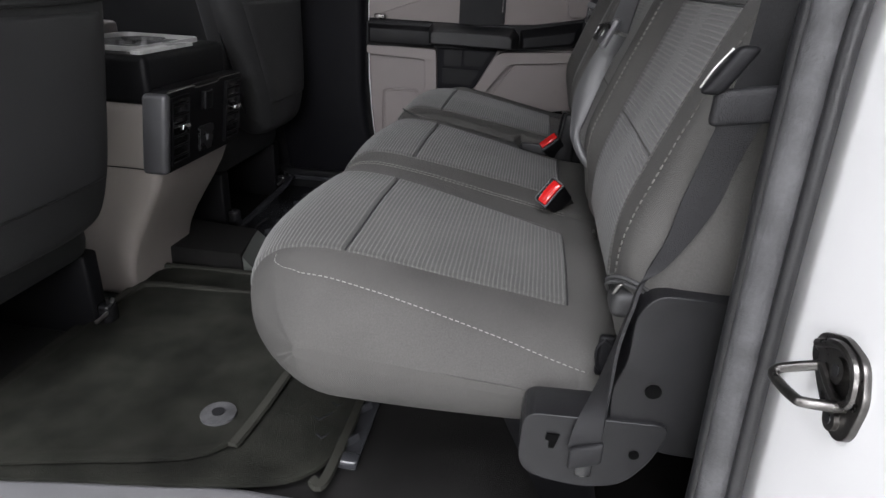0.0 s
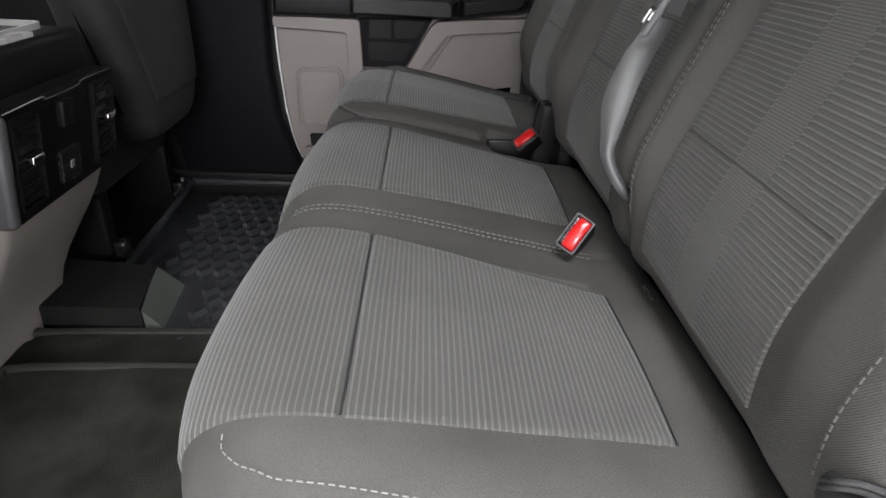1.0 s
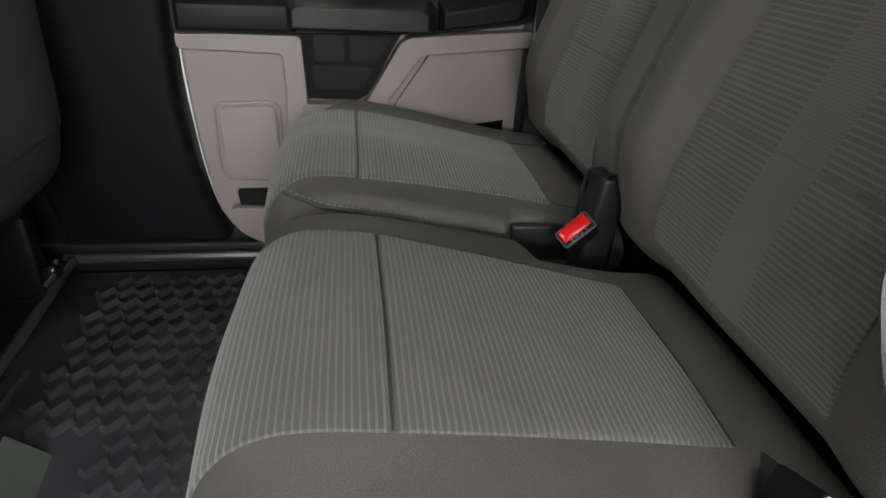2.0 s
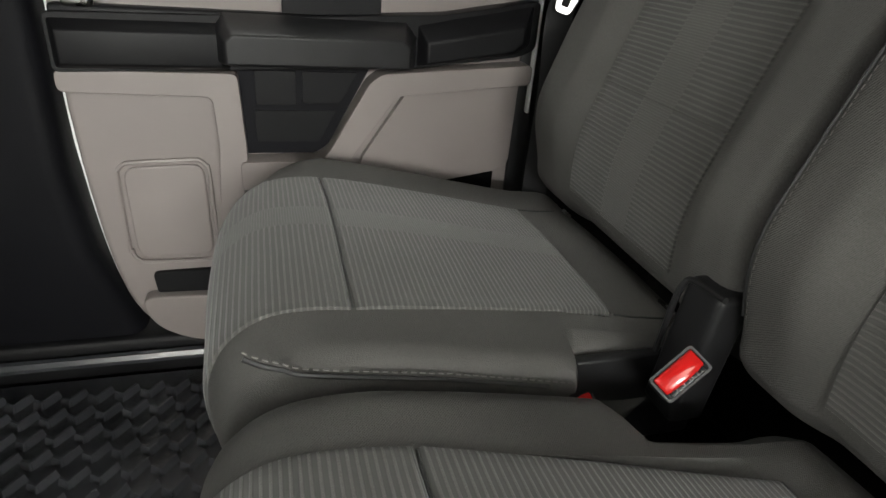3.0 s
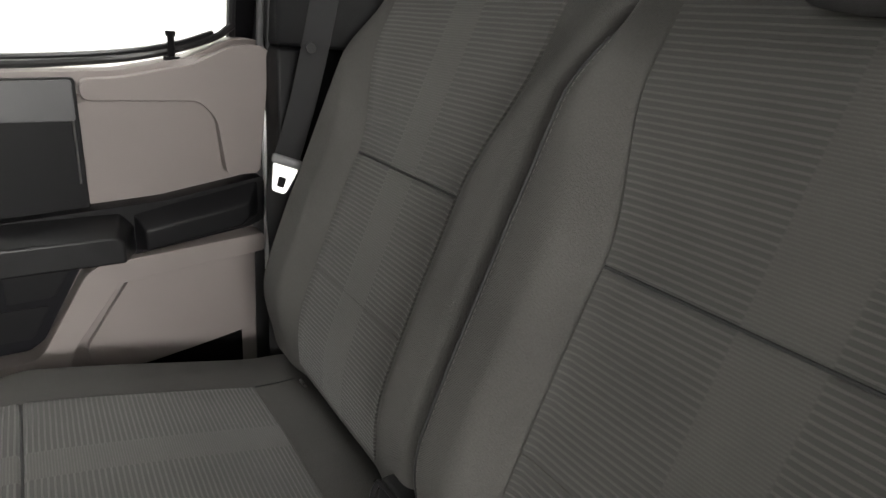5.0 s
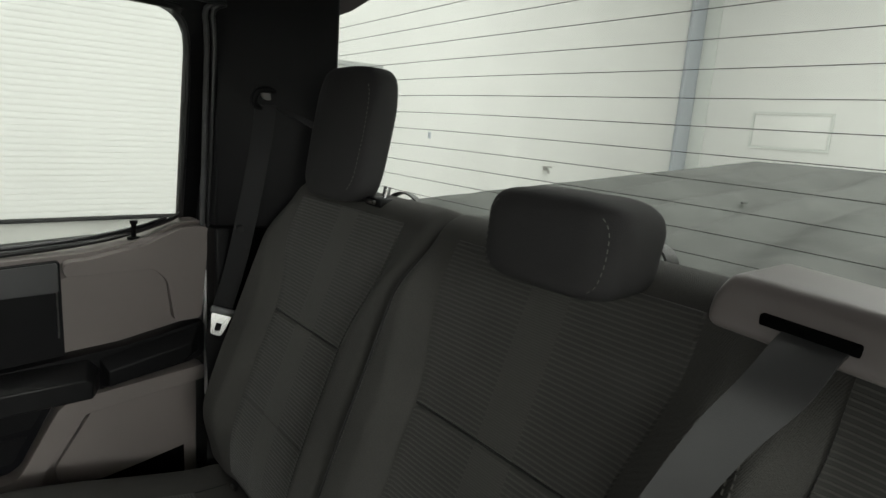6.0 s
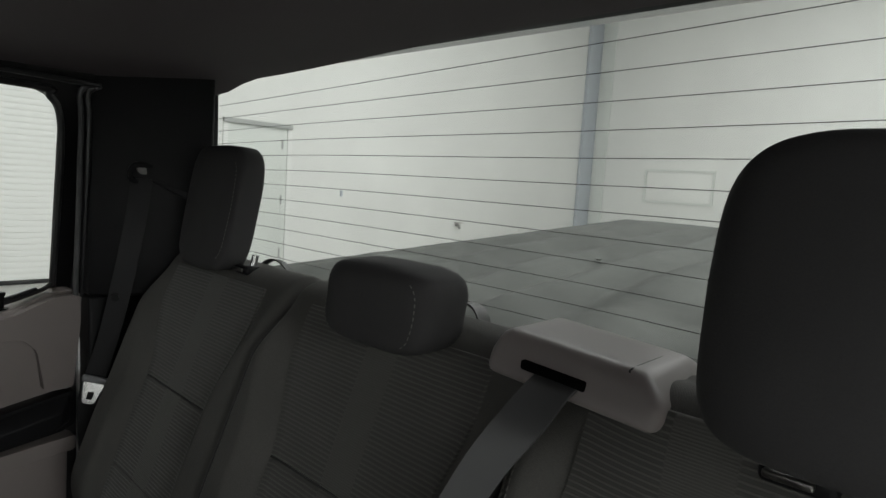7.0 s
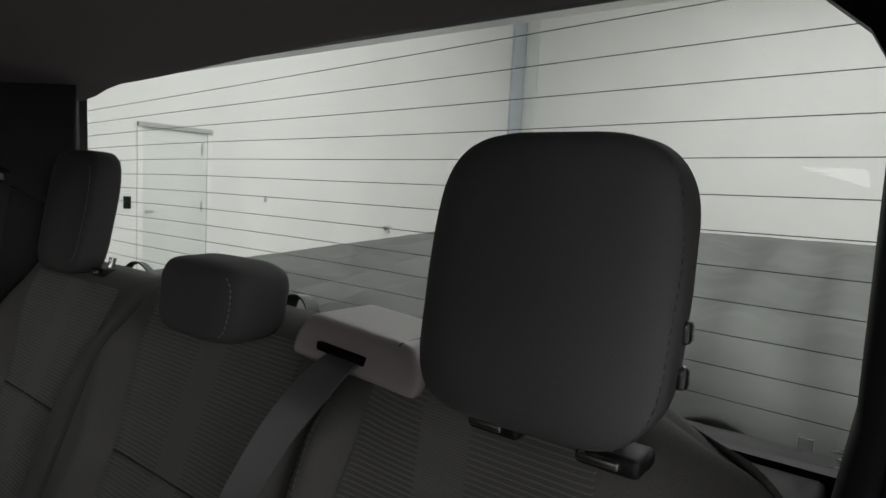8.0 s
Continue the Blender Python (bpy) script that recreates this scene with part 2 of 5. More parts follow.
def rounded_box(center, size, r, cuts=(1, 1, 1), seg=3, fn=None):
    """A box with rounded edges; fn moves each point."""
    bm = bmesh.new()
    half = [s / 2 for s in size]
    r = min(r, *[h * 0.999 for h in half])
    ticks = []
    for h, c in zip(half, cuts):
        corner = [r * (1 - math.cos(k / seg * math.pi / 2)) for k in range(seg)]
        inner = [-h + r + (2 * h - 2 * r) * k / c for k in range(c + 1)]
        ticks.append([-h + k for k in corner] + inner + [h - k for k in reversed(corner)])
    seen = {}

    def vert(p):
        key = tuple(round(v, 6) for v in p)
        if key not in seen:
            core = Vector([max(-h + r, min(h - r, v)) for v, h in zip(p, half)])
            d = Vector(p) - core
            q = core + d.normalized() * r if d.length > 1e-9 else Vector(p)
            q = q + Vector(center)
            seen[key] = bm.verts.new(fn(q) if fn else q)
        return seen[key]

    for axis in range(3):
        u, v = [a for a in range(3) if a != axis]
        for side in (-half[axis], half[axis]):
            for i in range(len(ticks[u]) - 1):
                for j in range(len(ticks[v]) - 1):
                    quad = []
                    for a, b in ((i, j), (i + 1, j), (i + 1, j + 1), (i, j + 1)):
                        p = [0, 0, 0]
                        p[axis], p[u], p[v] = side, ticks[u][a], ticks[v][b]
                        quad.append(vert(p))
                    if len(set(quad)) == 4:
                        bm.faces.new(quad)
    return bm


def join(*bms):
    out = bmesh.new()
    for b in bms:
        me = bpy.data.meshes.new("join")
        b.to_mesh(me)
        b.free()
        out.from_mesh(me)
        bpy.data.meshes.remove(me)
    return out


def smooth_line(points, n=8, closed=False):
    """Points along a Catmull-Rom curve through the given ones."""
    pts = [Vector(p) for p in points]
    out = []
    count = len(pts) if closed else len(pts) - 1
    for i in range(count):
        if closed:
            a, b, c, d = (pts[(i + k) % len(pts)] for k in (-1, 0, 1, 2))
        else:
            b, c = pts[i], pts[i + 1]
            a = pts[i - 1] if i else b * 2 - c
            d = pts[i + 2] if i + 2 < len(pts) else c * 2 - b
        for k in range(n):
            t = k / n
            out.append(0.5 * (2 * b + (c - a) * t + (2 * a - 5 * b + 4 * c - d) * t * t + (3 * b - a - 3 * c + d) * t ** 3))
    if not closed:
        out.append(pts[-1])
    return out


def tube(points, radius, sides=8, n=6, smooth=True):
    pts = smooth_line(points, n) if smooth else [Vector(p) for p in points]
    bm = bmesh.new()
    rings, side = [], None
    for i, p in enumerate(pts):
        way = (pts[min(i + 1, len(pts) - 1)] - pts[max(i - 1, 0)]).normalized()
        if side is None:
            side = way.orthogonal().normalized()
        side = (side - way * side.dot(way)).normalized()
        up = way.cross(side)
        rings.append([bm.verts.new(p + radius * (side * math.cos(a) + up * math.sin(a))) for a in (2 * math.pi * k / sides for k in range(sides))])
    for r0, r1 in zip(rings, rings[1:]):
        for k in range(sides):
            bm.faces.new((r0[k], r0[(k + 1) % sides], r1[(k + 1) % sides], r1[k]))
    bm.faces.new(rings[0][::-1])
    bm.faces.new(rings[-1])
    return bm


def ribbon(rows, thick=0.0014, n=8, across=4, bow=0.0):
    """A strap through rows of (left edge, right edge)."""
    left = smooth_line([a for a, _ in rows], n)
    right = smooth_line([b for _, b in rows], n)
    bm = bmesh.new()
    top, low = [], []
    for i, (a, b) in enumerate(zip(left, right)):
        way = left[min(i + 1, len(left) - 1)] - left[max(i - 1, 0)]
        nrm = way.cross(b - a).normalized() * thick
        arch = nrm.normalized() * bow
        mids = [a.lerp(b, k / across) + arch * (1 - (2 * k / across - 1) ** 2) for k in range(across + 1)]
        top.append([bm.verts.new(p + nrm) for p in mids])
        low.append([bm.verts.new(p - nrm) for p in mids])
    for i in range(len(top) - 1):
        for k in range(across):
            bm.faces.new((top[i][k], top[i][k + 1], top[i + 1][k + 1], top[i + 1][k]))
            bm.faces.new((low[i][k], low[i + 1][k], low[i + 1][k + 1], low[i][k + 1]))
        bm.faces.new((top[i][0], top[i + 1][0], low[i + 1][0], low[i][0]))
        bm.faces.new((top[i][-1], low[i][-1], low[i + 1][-1], top[i + 1][-1]))
    for i in (0, -1):
        bm.faces.new(top[i] + low[i][::-1])
    return bm


def slab(poly, axis, a, b, bevel=0.003, seg=2):
    """A flat outline pushed from a to b along an axis, with bevelled edges. The outline's pairs are the other two axes in order."""
    bm = bmesh.new()

    def at(p, w):
        q = list(p)
        q.insert(axis, w)
        return q

    lo = [bm.verts.new(at(p, a)) for p in poly]
    hi = [bm.verts.new(at(p, b)) for p in poly]
    bm.faces.new(lo[::-1])
    bm.faces.new(hi)
    for k in range(len(poly)):
        j = (k + 1) % len(poly)
        bm.faces.new((lo[k], lo[j], hi[j], hi[k]))
    bmesh.ops.recalc_face_normals(bm, faces=bm.faces[:])
    if bevel:
        bmesh.ops.bevel(bm, geom=bm.edges[:], offset=bevel, segments=seg, profile=0.5, affect="EDGES", clamp_overlap=True)
    return bm


def ring(outer, inner, axis, a, b):
    """A frame between two outlines of equally many points, pushed from a to b along an axis."""
    bm = bmesh.new()

    def at(p, w):
        q = list(p)
        q.insert(axis, w)
        return q

    loops = [[bm.verts.new(at(p, w)) for p in line] for line, w in ((outer, a), (inner, a), (inner, b), (outer, b))]
    n = len(outer)
    for l0, l1 in zip(loops, loops[1:] + loops[:1]):
        for k in range(n):
            bm.faces.new((l0[k], l0[(k + 1) % n], l1[(k + 1) % n], l1[k]))
    return bm


def rounded_poly(poly, r, n=5):
    """The outline with its corners rounded."""
    out = []
    pts = [Vector((*p, 0)) for p in poly]
    for i, p in enumerate(pts):
        a, b = pts[i - 1] - p, pts[(i + 1) % len(pts)] - p
        rad = r[i] if isinstance(r, (list, tuple)) else r
        ra, rb = min(rad, a.length * 0.45), min(rad, b.length * 0.45)
        s, e = p + a.normalized() * ra, p + b.normalized() * rb
        for k in range(n + 1):
            t = k / n
            q = s * (1 - t) ** 2 + p * 2 * t * (1 - t) + e * t * t
            out.append((q.x, q.y))
    return out


def prism(points8):
    """A six-sided block from its eight corners, lower four then upper four."""
    bm = bmesh.new()
    v = [bm.verts.new(p) for p in points8]
    for f in ((0, 3, 2, 1), (4, 5, 6, 7), (0, 1, 5, 4), (1, 2, 6, 5), (2, 3, 7, 6), (3, 0, 4, 7)):
        bm.faces.new([v[k] for k in f])
    return bm


def block(x0, x1, y0, y1, z0, z1, r=0.004, cuts=(1, 1, 1), fn=None, seg=2):
    return rounded_box(((x0 + x1) / 2, (y0 + y1) / 2, (z0 + z1) / 2), (x1 - x0, y1 - y0, z1 - z0), r, cuts, seg, fn)


def disc(center, axis, radius, depth, sides=20):
    """A short round plug along an axis given as a vector."""
    w = Vector(axis).normalized()
    return tube([Vector(center), Vector(center) + w * depth], radius, sides, 1, smooth=False)


def stitches(points, length=0.005, gap=0.0035, width=0.0011, lift=0.0008):
    """Single stitches along a line."""
    line = [Vector(p) for p in points]
    bm = bmesh.new()
    run, i = 0.0, 0
    total = [0.0]
    for a, b in zip(line, line[1:]):
        total.append(total[-1] + (b - a).length)

    def at(s):
        for k in range(len(line) - 1):
            if s <= total[k + 1] or k == len(line) - 2:
                return line[k].lerp(line[k + 1], (s - total[k]) / max(total[k + 1] - total[k], 1e-9))

    while run + length < total[-1]:
        a, b = at(run), at(run + length)
        way = (b - a).normalized()
        s = way.orthogonal().normalized()
        u = way.cross(s)
        ra = [bm.verts.new(a + width * (s * math.cos(t) + u * math.sin(t))) for t in (0, 1.571, 3.142, 4.712)]
        rb = [bm.verts.new(b + width * (s * math.cos(t) + u * math.sin(t))) for t in (0, 1.571, 3.142, 4.712)]
        for k in range(4):
            bm.faces.new((ra[k], ra[(k + 1) % 4], rb[(k + 1) % 4], rb[k]))
        bm.faces.new(ra[::-1])
        bm.faces.new(rb)
        run += length + gap
    return bm


# ---- rear seat shapes ----
def smoothstep(a, b, v):
    t = max(0.0, min(1.0, (v - a) / (b - a)))
    return t * t * (3 - 2 * t)


def closed_profile(points, n=12):
    line = [Vector((0, y, z)) for y, z in points]
    return [(p.y, p.z) for p in smooth_line(line, n, closed=True)]


def profile_normals(profile):
    out = []
    cy = sum(p[0] for p in profile) / len(profile)
    cz = sum(p[1] for p in profile) / len(profile)
    area = sum(a[0] * b[1] - b[0] * a[1] for a, b in zip(profile, profile[1:] + profile[:1]))
    for i in range(len(profile)):
        a, b = profile[i - 1], profile[(i + 1) % len(profile)]
        t = Vector((b[0] - a[0], b[1] - a[1])).normalized()
        n = Vector((t.y, -t.x)) if area > 0 else Vector((-t.y, t.x))
        out.append(n)
    return out


def loft(profile, x0, x1, r0, r1, bulge, stations=36, seg=6, core=None):
    """A padded body: the outline pushed across the car, rounded at both ends, swollen by bulge(x, y, z)."""
    bm = bmesh.new()
    normals = profile_normals(profile)
    steps = [(x0 + r0 * (1 - math.cos(t)), r0 * (1 - math.sin(t))) for t in (k / seg * math.pi / 2 for k in range(seg))]
    steps += [(x0 + r0 + (x1 - x0 - r0 - r1) * k / stations, 0.0) for k in range(stations + 1)]
    steps += [(x1 - r1 * (1 - math.cos(t)), r1 * (1 - math.sin(t))) for t in (k / seg * math.pi / 2 for k in reversed(range(seg)))]
    rings = []
    for x, d in steps:
        line = []
        for (y, z), n in zip(profile, normals):
            off = bulge(x, y, z)
            q = Vector((y + n.x * off, z + n.y * off))
            if d and core:
                a, b = Vector(core[0]), Vector(core[1])
                f = max(0.0, min(1.0, (q - a).dot(b - a) / (b - a).length_squared))
                to = a.lerp(b, f) - q
                q += to.normalized() * min(d, to.length * 0.92)
            else:
                q -= n * d
            line.append(bm.verts.new((x, q.x, q.y)))
        rings.append(line)
    m = len(profile)
    for a, b in zip(rings, rings[1:]):
        for k in range(m):
            bm.faces.new((a[k], a[(k + 1) % m], b[(k + 1) % m], b[k]))
    for line in (rings[0], rings[-1]):
        bm.faces.new(line)
    return bm


def panel_on(profile, start, end, left, right, bulge, lift=0.003, edge=0.004, nx=30, sub=4):
    """A sewn-in panel that follows the padded body between two places of its outline; left(u) and right(u) are its sides."""
    normals = profile_normals(profile)

    def nearest(p):
        return min(range(len(profile)), key=lambda i: (profile[i][0] - p[0]) ** 2 + (profile[i][1] - p[1]) ** 2)

    i0, i1 = nearest(start), nearest(end)
    step = 1 if (i1 - i0) % len(profile) <= len(profile) // 2 else -1
    idx = [i0]
    while idx[-1] != i1:
        idx.append((idx[-1] + step) % len(profile))
    line = []
    for a, b in zip(idx, idx[1:]):
        for k in range(sub):
            t = k / sub
            line.append((Vector(profile[a]).lerp(Vector(profile[b]), t), normals[a].lerp(normals[b], t).normalized()))
    line.append((Vector(profile[i1]), normals[i1]))
    length = [0.0]
    for a, b in zip(line, line[1:]):
        length.append(length[-1] + (b[0] - a[0]).length)
    bm = bmesh.new()
    top, low = [], []
    for (p, n), s in zip(line, length):
        u = s / length[-1]
        xa, xb = left(u), right(u)
        row, under_row = [], []
        for k in range(nx + 1):
            f = k / nx
            f = 0.5 - 0.5 * math.cos(math.pi * f) if k not in (0, nx) else f
            x = xa + (xb - xa) * f
            near = min(s, length[-1] - s, x - xa, xb - x)
            off = bulge(x, p.x, p.y) + lift - (lift + 0.003) * (1 - smoothstep(0, edge, near)) ** 2
            row.append(bm.verts.new((x, p.x + n.x * off, p.y + n.y * off)))
            under_row.append(bm.verts.new((x, p.x + n.x * (off - 0.006), p.y + n.y * (off - 0.006))))
        top.append(row)
        low.append(under_row)
    for i in range(len(top) - 1):
        for k in range(nx):
            bm.faces.new((top[i][k], top[i][k + 1], top[i + 1][k + 1], top[i + 1][k]))
            bm.faces.new((low[i][k], low[i + 1][k], low[i + 1][k + 1], low[i][k + 1]))
        bm.faces.new((top[i][0], top[i + 1][0], low[i + 1][0], low[i][0]))
        bm.faces.new((top[i][nx], low[i][nx], low[i + 1][nx], top[i + 1][nx]))
    bm.faces.new(top[0][::-1] + low[0])
    bm.faces.new(top[-1] + low[-1][::-1])
    return bm


CUSHION = closed_profile([(-0.020, 0.270), (-0.017, 0.315), (0.006, 0.339), (0.07, 0.347), (0.16, 0.366), (0.25, 0.385), (0.33, 0.400),
                          (0.385, 0.406), (0.420, 0.400), (0.448, 0.376), (0.462, 0.335), (0.456, 0.285), (0.430, 0.245), (0.37, 0.226), (0.2, 0.224), (0.05, 0.235)])
BACK = closed_profile([(-0.020, 0.345), (0.020, 0.374), (0.030, 0.402), (0.027, 0.47), (-0.002, 0.56), (-0.040, 0.66), (-0.075, 0.75), (-0.112, 0.84),
                       (-0.132, 0.880), (-0.158, 0.897), (-0.190, 0.896), (-0.215, 0.875), (-0.205, 0.80), (-0.165, 0.62), (-0.125, 0.45), (-0.10, 0.36), (-0.06, 0.335)])
SEATS = {"near": (0.128, 0.415), "middle": (0.540, 0.815), "far": (0.962, 1.258)}
BACKS = {"near": (0.150, 0.400), "middle": (0.530, 0.802), "far": (0.992, 1.216)}
FLARE = {"near": (0.015, -0.015), "middle": (0.030, 0.036), "far": (0.034, 0.060)}
CORNERS = ((0.045, 1, 0.055, 0.18), (0.890, -1, 0.014, 0.06), (0.902, 1, 0.022, 0.08), (1.352, -1, 0.045, 0.16))


def cushion_bulge(x, y, z):
    """Crowned inserts, a shallow seam between the places and front corners rounded in plan."""
    up = smoothstep(0.30, 0.36, z)
    b = 0.0
    for a, c in SEATS.values():
        mid, half = (a + c) / 2, (c - a) / 2 + 0.03
        if abs(x - mid) < half:
            b += 0.007 * math.cos(math.pi / 2 * (x - mid) / half) ** 1.2 * up
    b -= 0.004 * math.exp(-((x - 0.477) / 0.004) ** 2)
    for end, way, pull, reach in CORNERS:
        t = (x - end) * way / reach
        if 0 <= t < 1 and (end < 0.895) == (x < 0.896):
            b -= pull * (1 - t) ** 2 * smoothstep(0.33, 0.45, y)
    b += 0.0016 * noise.noise((x * 9, y * 9, z * 9)) * up
    return b


def back_sides(key, z):
    """The sides of a back's ribbed middle, which widens towards the shoulders."""
    (a, c), (fa, fc) = BACKS[key], FLARE[key]
    s = smoothstep(0.680, 0.83, z)
    return a - fa * s, c + fc * s


def back_bulge(x, y, z):
    """Side bolsters that stand proud of the ribbed middle."""
    front = smoothstep(-0.16, -0.10, y + (z - 0.35) * 0.30)
    b = 0.0
    for key in BACKS:
        a, c = back_sides(key, z)
        mid, half = (a + c) / 2, (c - a) / 2
        out = abs(x - mid) - half
        if -half <= out < 0.15 and (x < 0.450) == (key == "near") and (x < 0.895) == (key != "far"):
            fade = 1 - smoothstep(0.78, 0.88, z)
            side = smoothstep(-0.012, 0.040, out) * {"near": 0.012 if x < mid else 0.028, "middle": 0.024 if x < mid else 0.034, "far": 0.028}[key]
            side *= 0.25 + 0.75 * smoothstep(0.39, 0.50, z)
            b += side * fade * front
    b -= 0.055 * (1 - smoothstep(0.012, 0.150, x)) * smoothstep(0.76, 0.89, z)
    b += 0.022 * (1 - smoothstep(0.30, 0.42, x)) * smoothstep(0.76, 0.86, z) * smoothstep(-0.165, -0.125, y)
    return b + 0.0015 * noise.noise((x * 8, y * 8, z * 8)) * front


def cushion_body(x, y, z):
    """The body lies a little deeper under its sewn-in panels."""
    inside = any(a + 0.030 < x < c - 0.016 for a, c in SEATS.values()) and 0.085 < y and z > 0.30
    return cushion_bulge(x, y, z) - (0.007 if inside else 0.0)


def back_body(x, y, z):
    inside = 0.40 < z < 0.865 and y > -0.035 - (z - 0.35) * 0.30 and any(a + 0.018 < x < c - 0.018 for a, c in (back_sides(key, z) for key in BACKS))
    return back_bulge(x, y, z) - (0.007 if inside else 0.0)


RIBS = {}


def seat_insert_mat(key, axis):
    a, c = (SEATS if axis == 1 else BACKS)[key]
    half = 0.027 if axis == 2 else 0.022 if key == "far" else 0.0
    if (key, axis) not in RIBS:
        RIBS[key, axis] = ribbed_fabric("ribbed_fabric", axis, 0.0052, (a + c) / 2 + (0.015 if key == "far" and axis == 1 else 0.0), half,
                                        *(((0.050, 0.0495, 0.046), (0.094, 0.092, 0.085)) if axis == 1 else ((0.053, 0.052, 0.049), (0.090, 0.088, 0.081))))
    return RIBS[key, axis]


def notch(q):
    """Both cushions step back beside the buckles between them."""
    step = 0.046 * smoothstep(0.166, 0.150, q.y)
    if q.x > 0.896:
        return Vector((q.x + step * min(1.3 * max(0.0, 1 - (q.x - 0.902) / 0.085), 1.0), q.y, q.z))
    return Vector((q.x - step * min(1.3 * max(0.0, 1 - (0.890 - q.x) / 0.085), 1.0), q.y, q.z))


def cushion_inserts(body, key):
    a, c = SEATS[key]
    mat = seat_insert_mat(key, 1)
    slot = (0.3460, 0.4025) if key == "far" else (0.3300, 0.4000)
    ta, tc = {"near": (0.028, 0.036), "middle": (0.014, 0.032), "far": (0.034, 0.005)}[key]
    # Near-black seam tubes draw the shade in the cushion's sewn creases.
    for x, way in (((a + ta - 0.002, -0.5), (c - tc, 1)) if key == "far" else ()):
        line = [on_profile(CUSHION, (0.084 - 0.062 * k / 8, 0.348 - 0.008 * k / 8), x + way * 0.010 * k / 8, cushion_bulge, 0.0006) for k in range(9)]
        line = [notch(q) for q in line]
        wpart("seam", tube(line, 0.0010, 5, 1, False), VINYL, body)
    rear = (0.088, 0.349) if key == "far" else (0.070, 0.347)
    line = [on_profile(CUSHION, rear, a + ta + 0.003 + (c - a - ta - tc - 0.006) * k / 24, cushion_bulge, 0.0006) for k in range(25)]
    wpart("seam", tube(line, 0.0010, 5, 1, False), VINYL, body, "dark line for the shade in a sewn crease")
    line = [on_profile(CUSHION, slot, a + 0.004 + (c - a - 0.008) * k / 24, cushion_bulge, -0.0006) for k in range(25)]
    wpart("seam", tube(line, 0.0013, 5, 1, False), VINYL, body, "dark line for the shade in a sewn crease")
    wpart("rear_insert", panel_on(CUSHION, (0.086, 0.349) if key == "far" else (0.068, 0.347), slot, lambda u: a + ta * (1 - u), lambda u: c - tc * (1 - u), cushion_bulge, edge=0.0055), mat, body, "ribbed grey fabric panel")
    wpart("front_insert", panel_on(CUSHION, slot, (0.455, 0.282), lambda u: a - 0.004 * u + (0.03 * u * u if key == "near" else 0.0), lambda u: c + 0.004 * u, cushion_bulge, edge=0.0055), mat, body, "ribbed grey fabric panel")


def back_inserts(body, key):
    a, c = BACKS[key]
    fa, fc = FLARE[key]
    mat = seat_insert_mat(key, 2)
    line = [on_profile(BACK, (0.008, 0.533), a + 0.004 + (c - a - 0.008) * k / 20, back_bulge, 0.0028) for k in range(21)]
    wpart("seam", tube(line, 0.0011, 5, 1, False), FABRIC, body)
    # A dark tube stands for shade in the crease across the back.
    line = [on_profile(BACK, (-0.047, 0.680), a + 0.002 + (c - a - 0.004) * k / 20, back_bulge, 0.0002) for k in range(21)]
    wpart("seam", tube(line, 0.0016, 5, 1, False), VINYL, body, "dark line for the shade in a sewn crease")
    wpart("back_insert", panel_on(BACK, (0.029, 0.395), (-0.047, 0.680), lambda u: a, lambda u: c, back_bulge, edge=0.004), mat, body, "ribbed grey fabric panel")
    wpart("back_insert", panel_on(BACK, (-0.047, 0.680), (-0.128, 0.874), lambda u: a - fa * smoothstep(0, 0.75, u), lambda u: c + fc * smoothstep(0, 0.75, u), back_bulge, edge=0.004), mat, body, "ribbed grey fabric panel")


def on_profile(profile, p, x, bulge, lift=0.0012, inset=0.0):
    normals = profile_normals(profile)
    i = min(range(len(profile)), key=lambda k: (profile[k][0] - p[0]) ** 2 + (profile[k][1] - p[1]) ** 2)
    off = bulge(x, *profile[i]) + lift - inset
    return Vector((x, profile[i][0] + normals[i].x * off, profile[i][1] + normals[i].y * off))


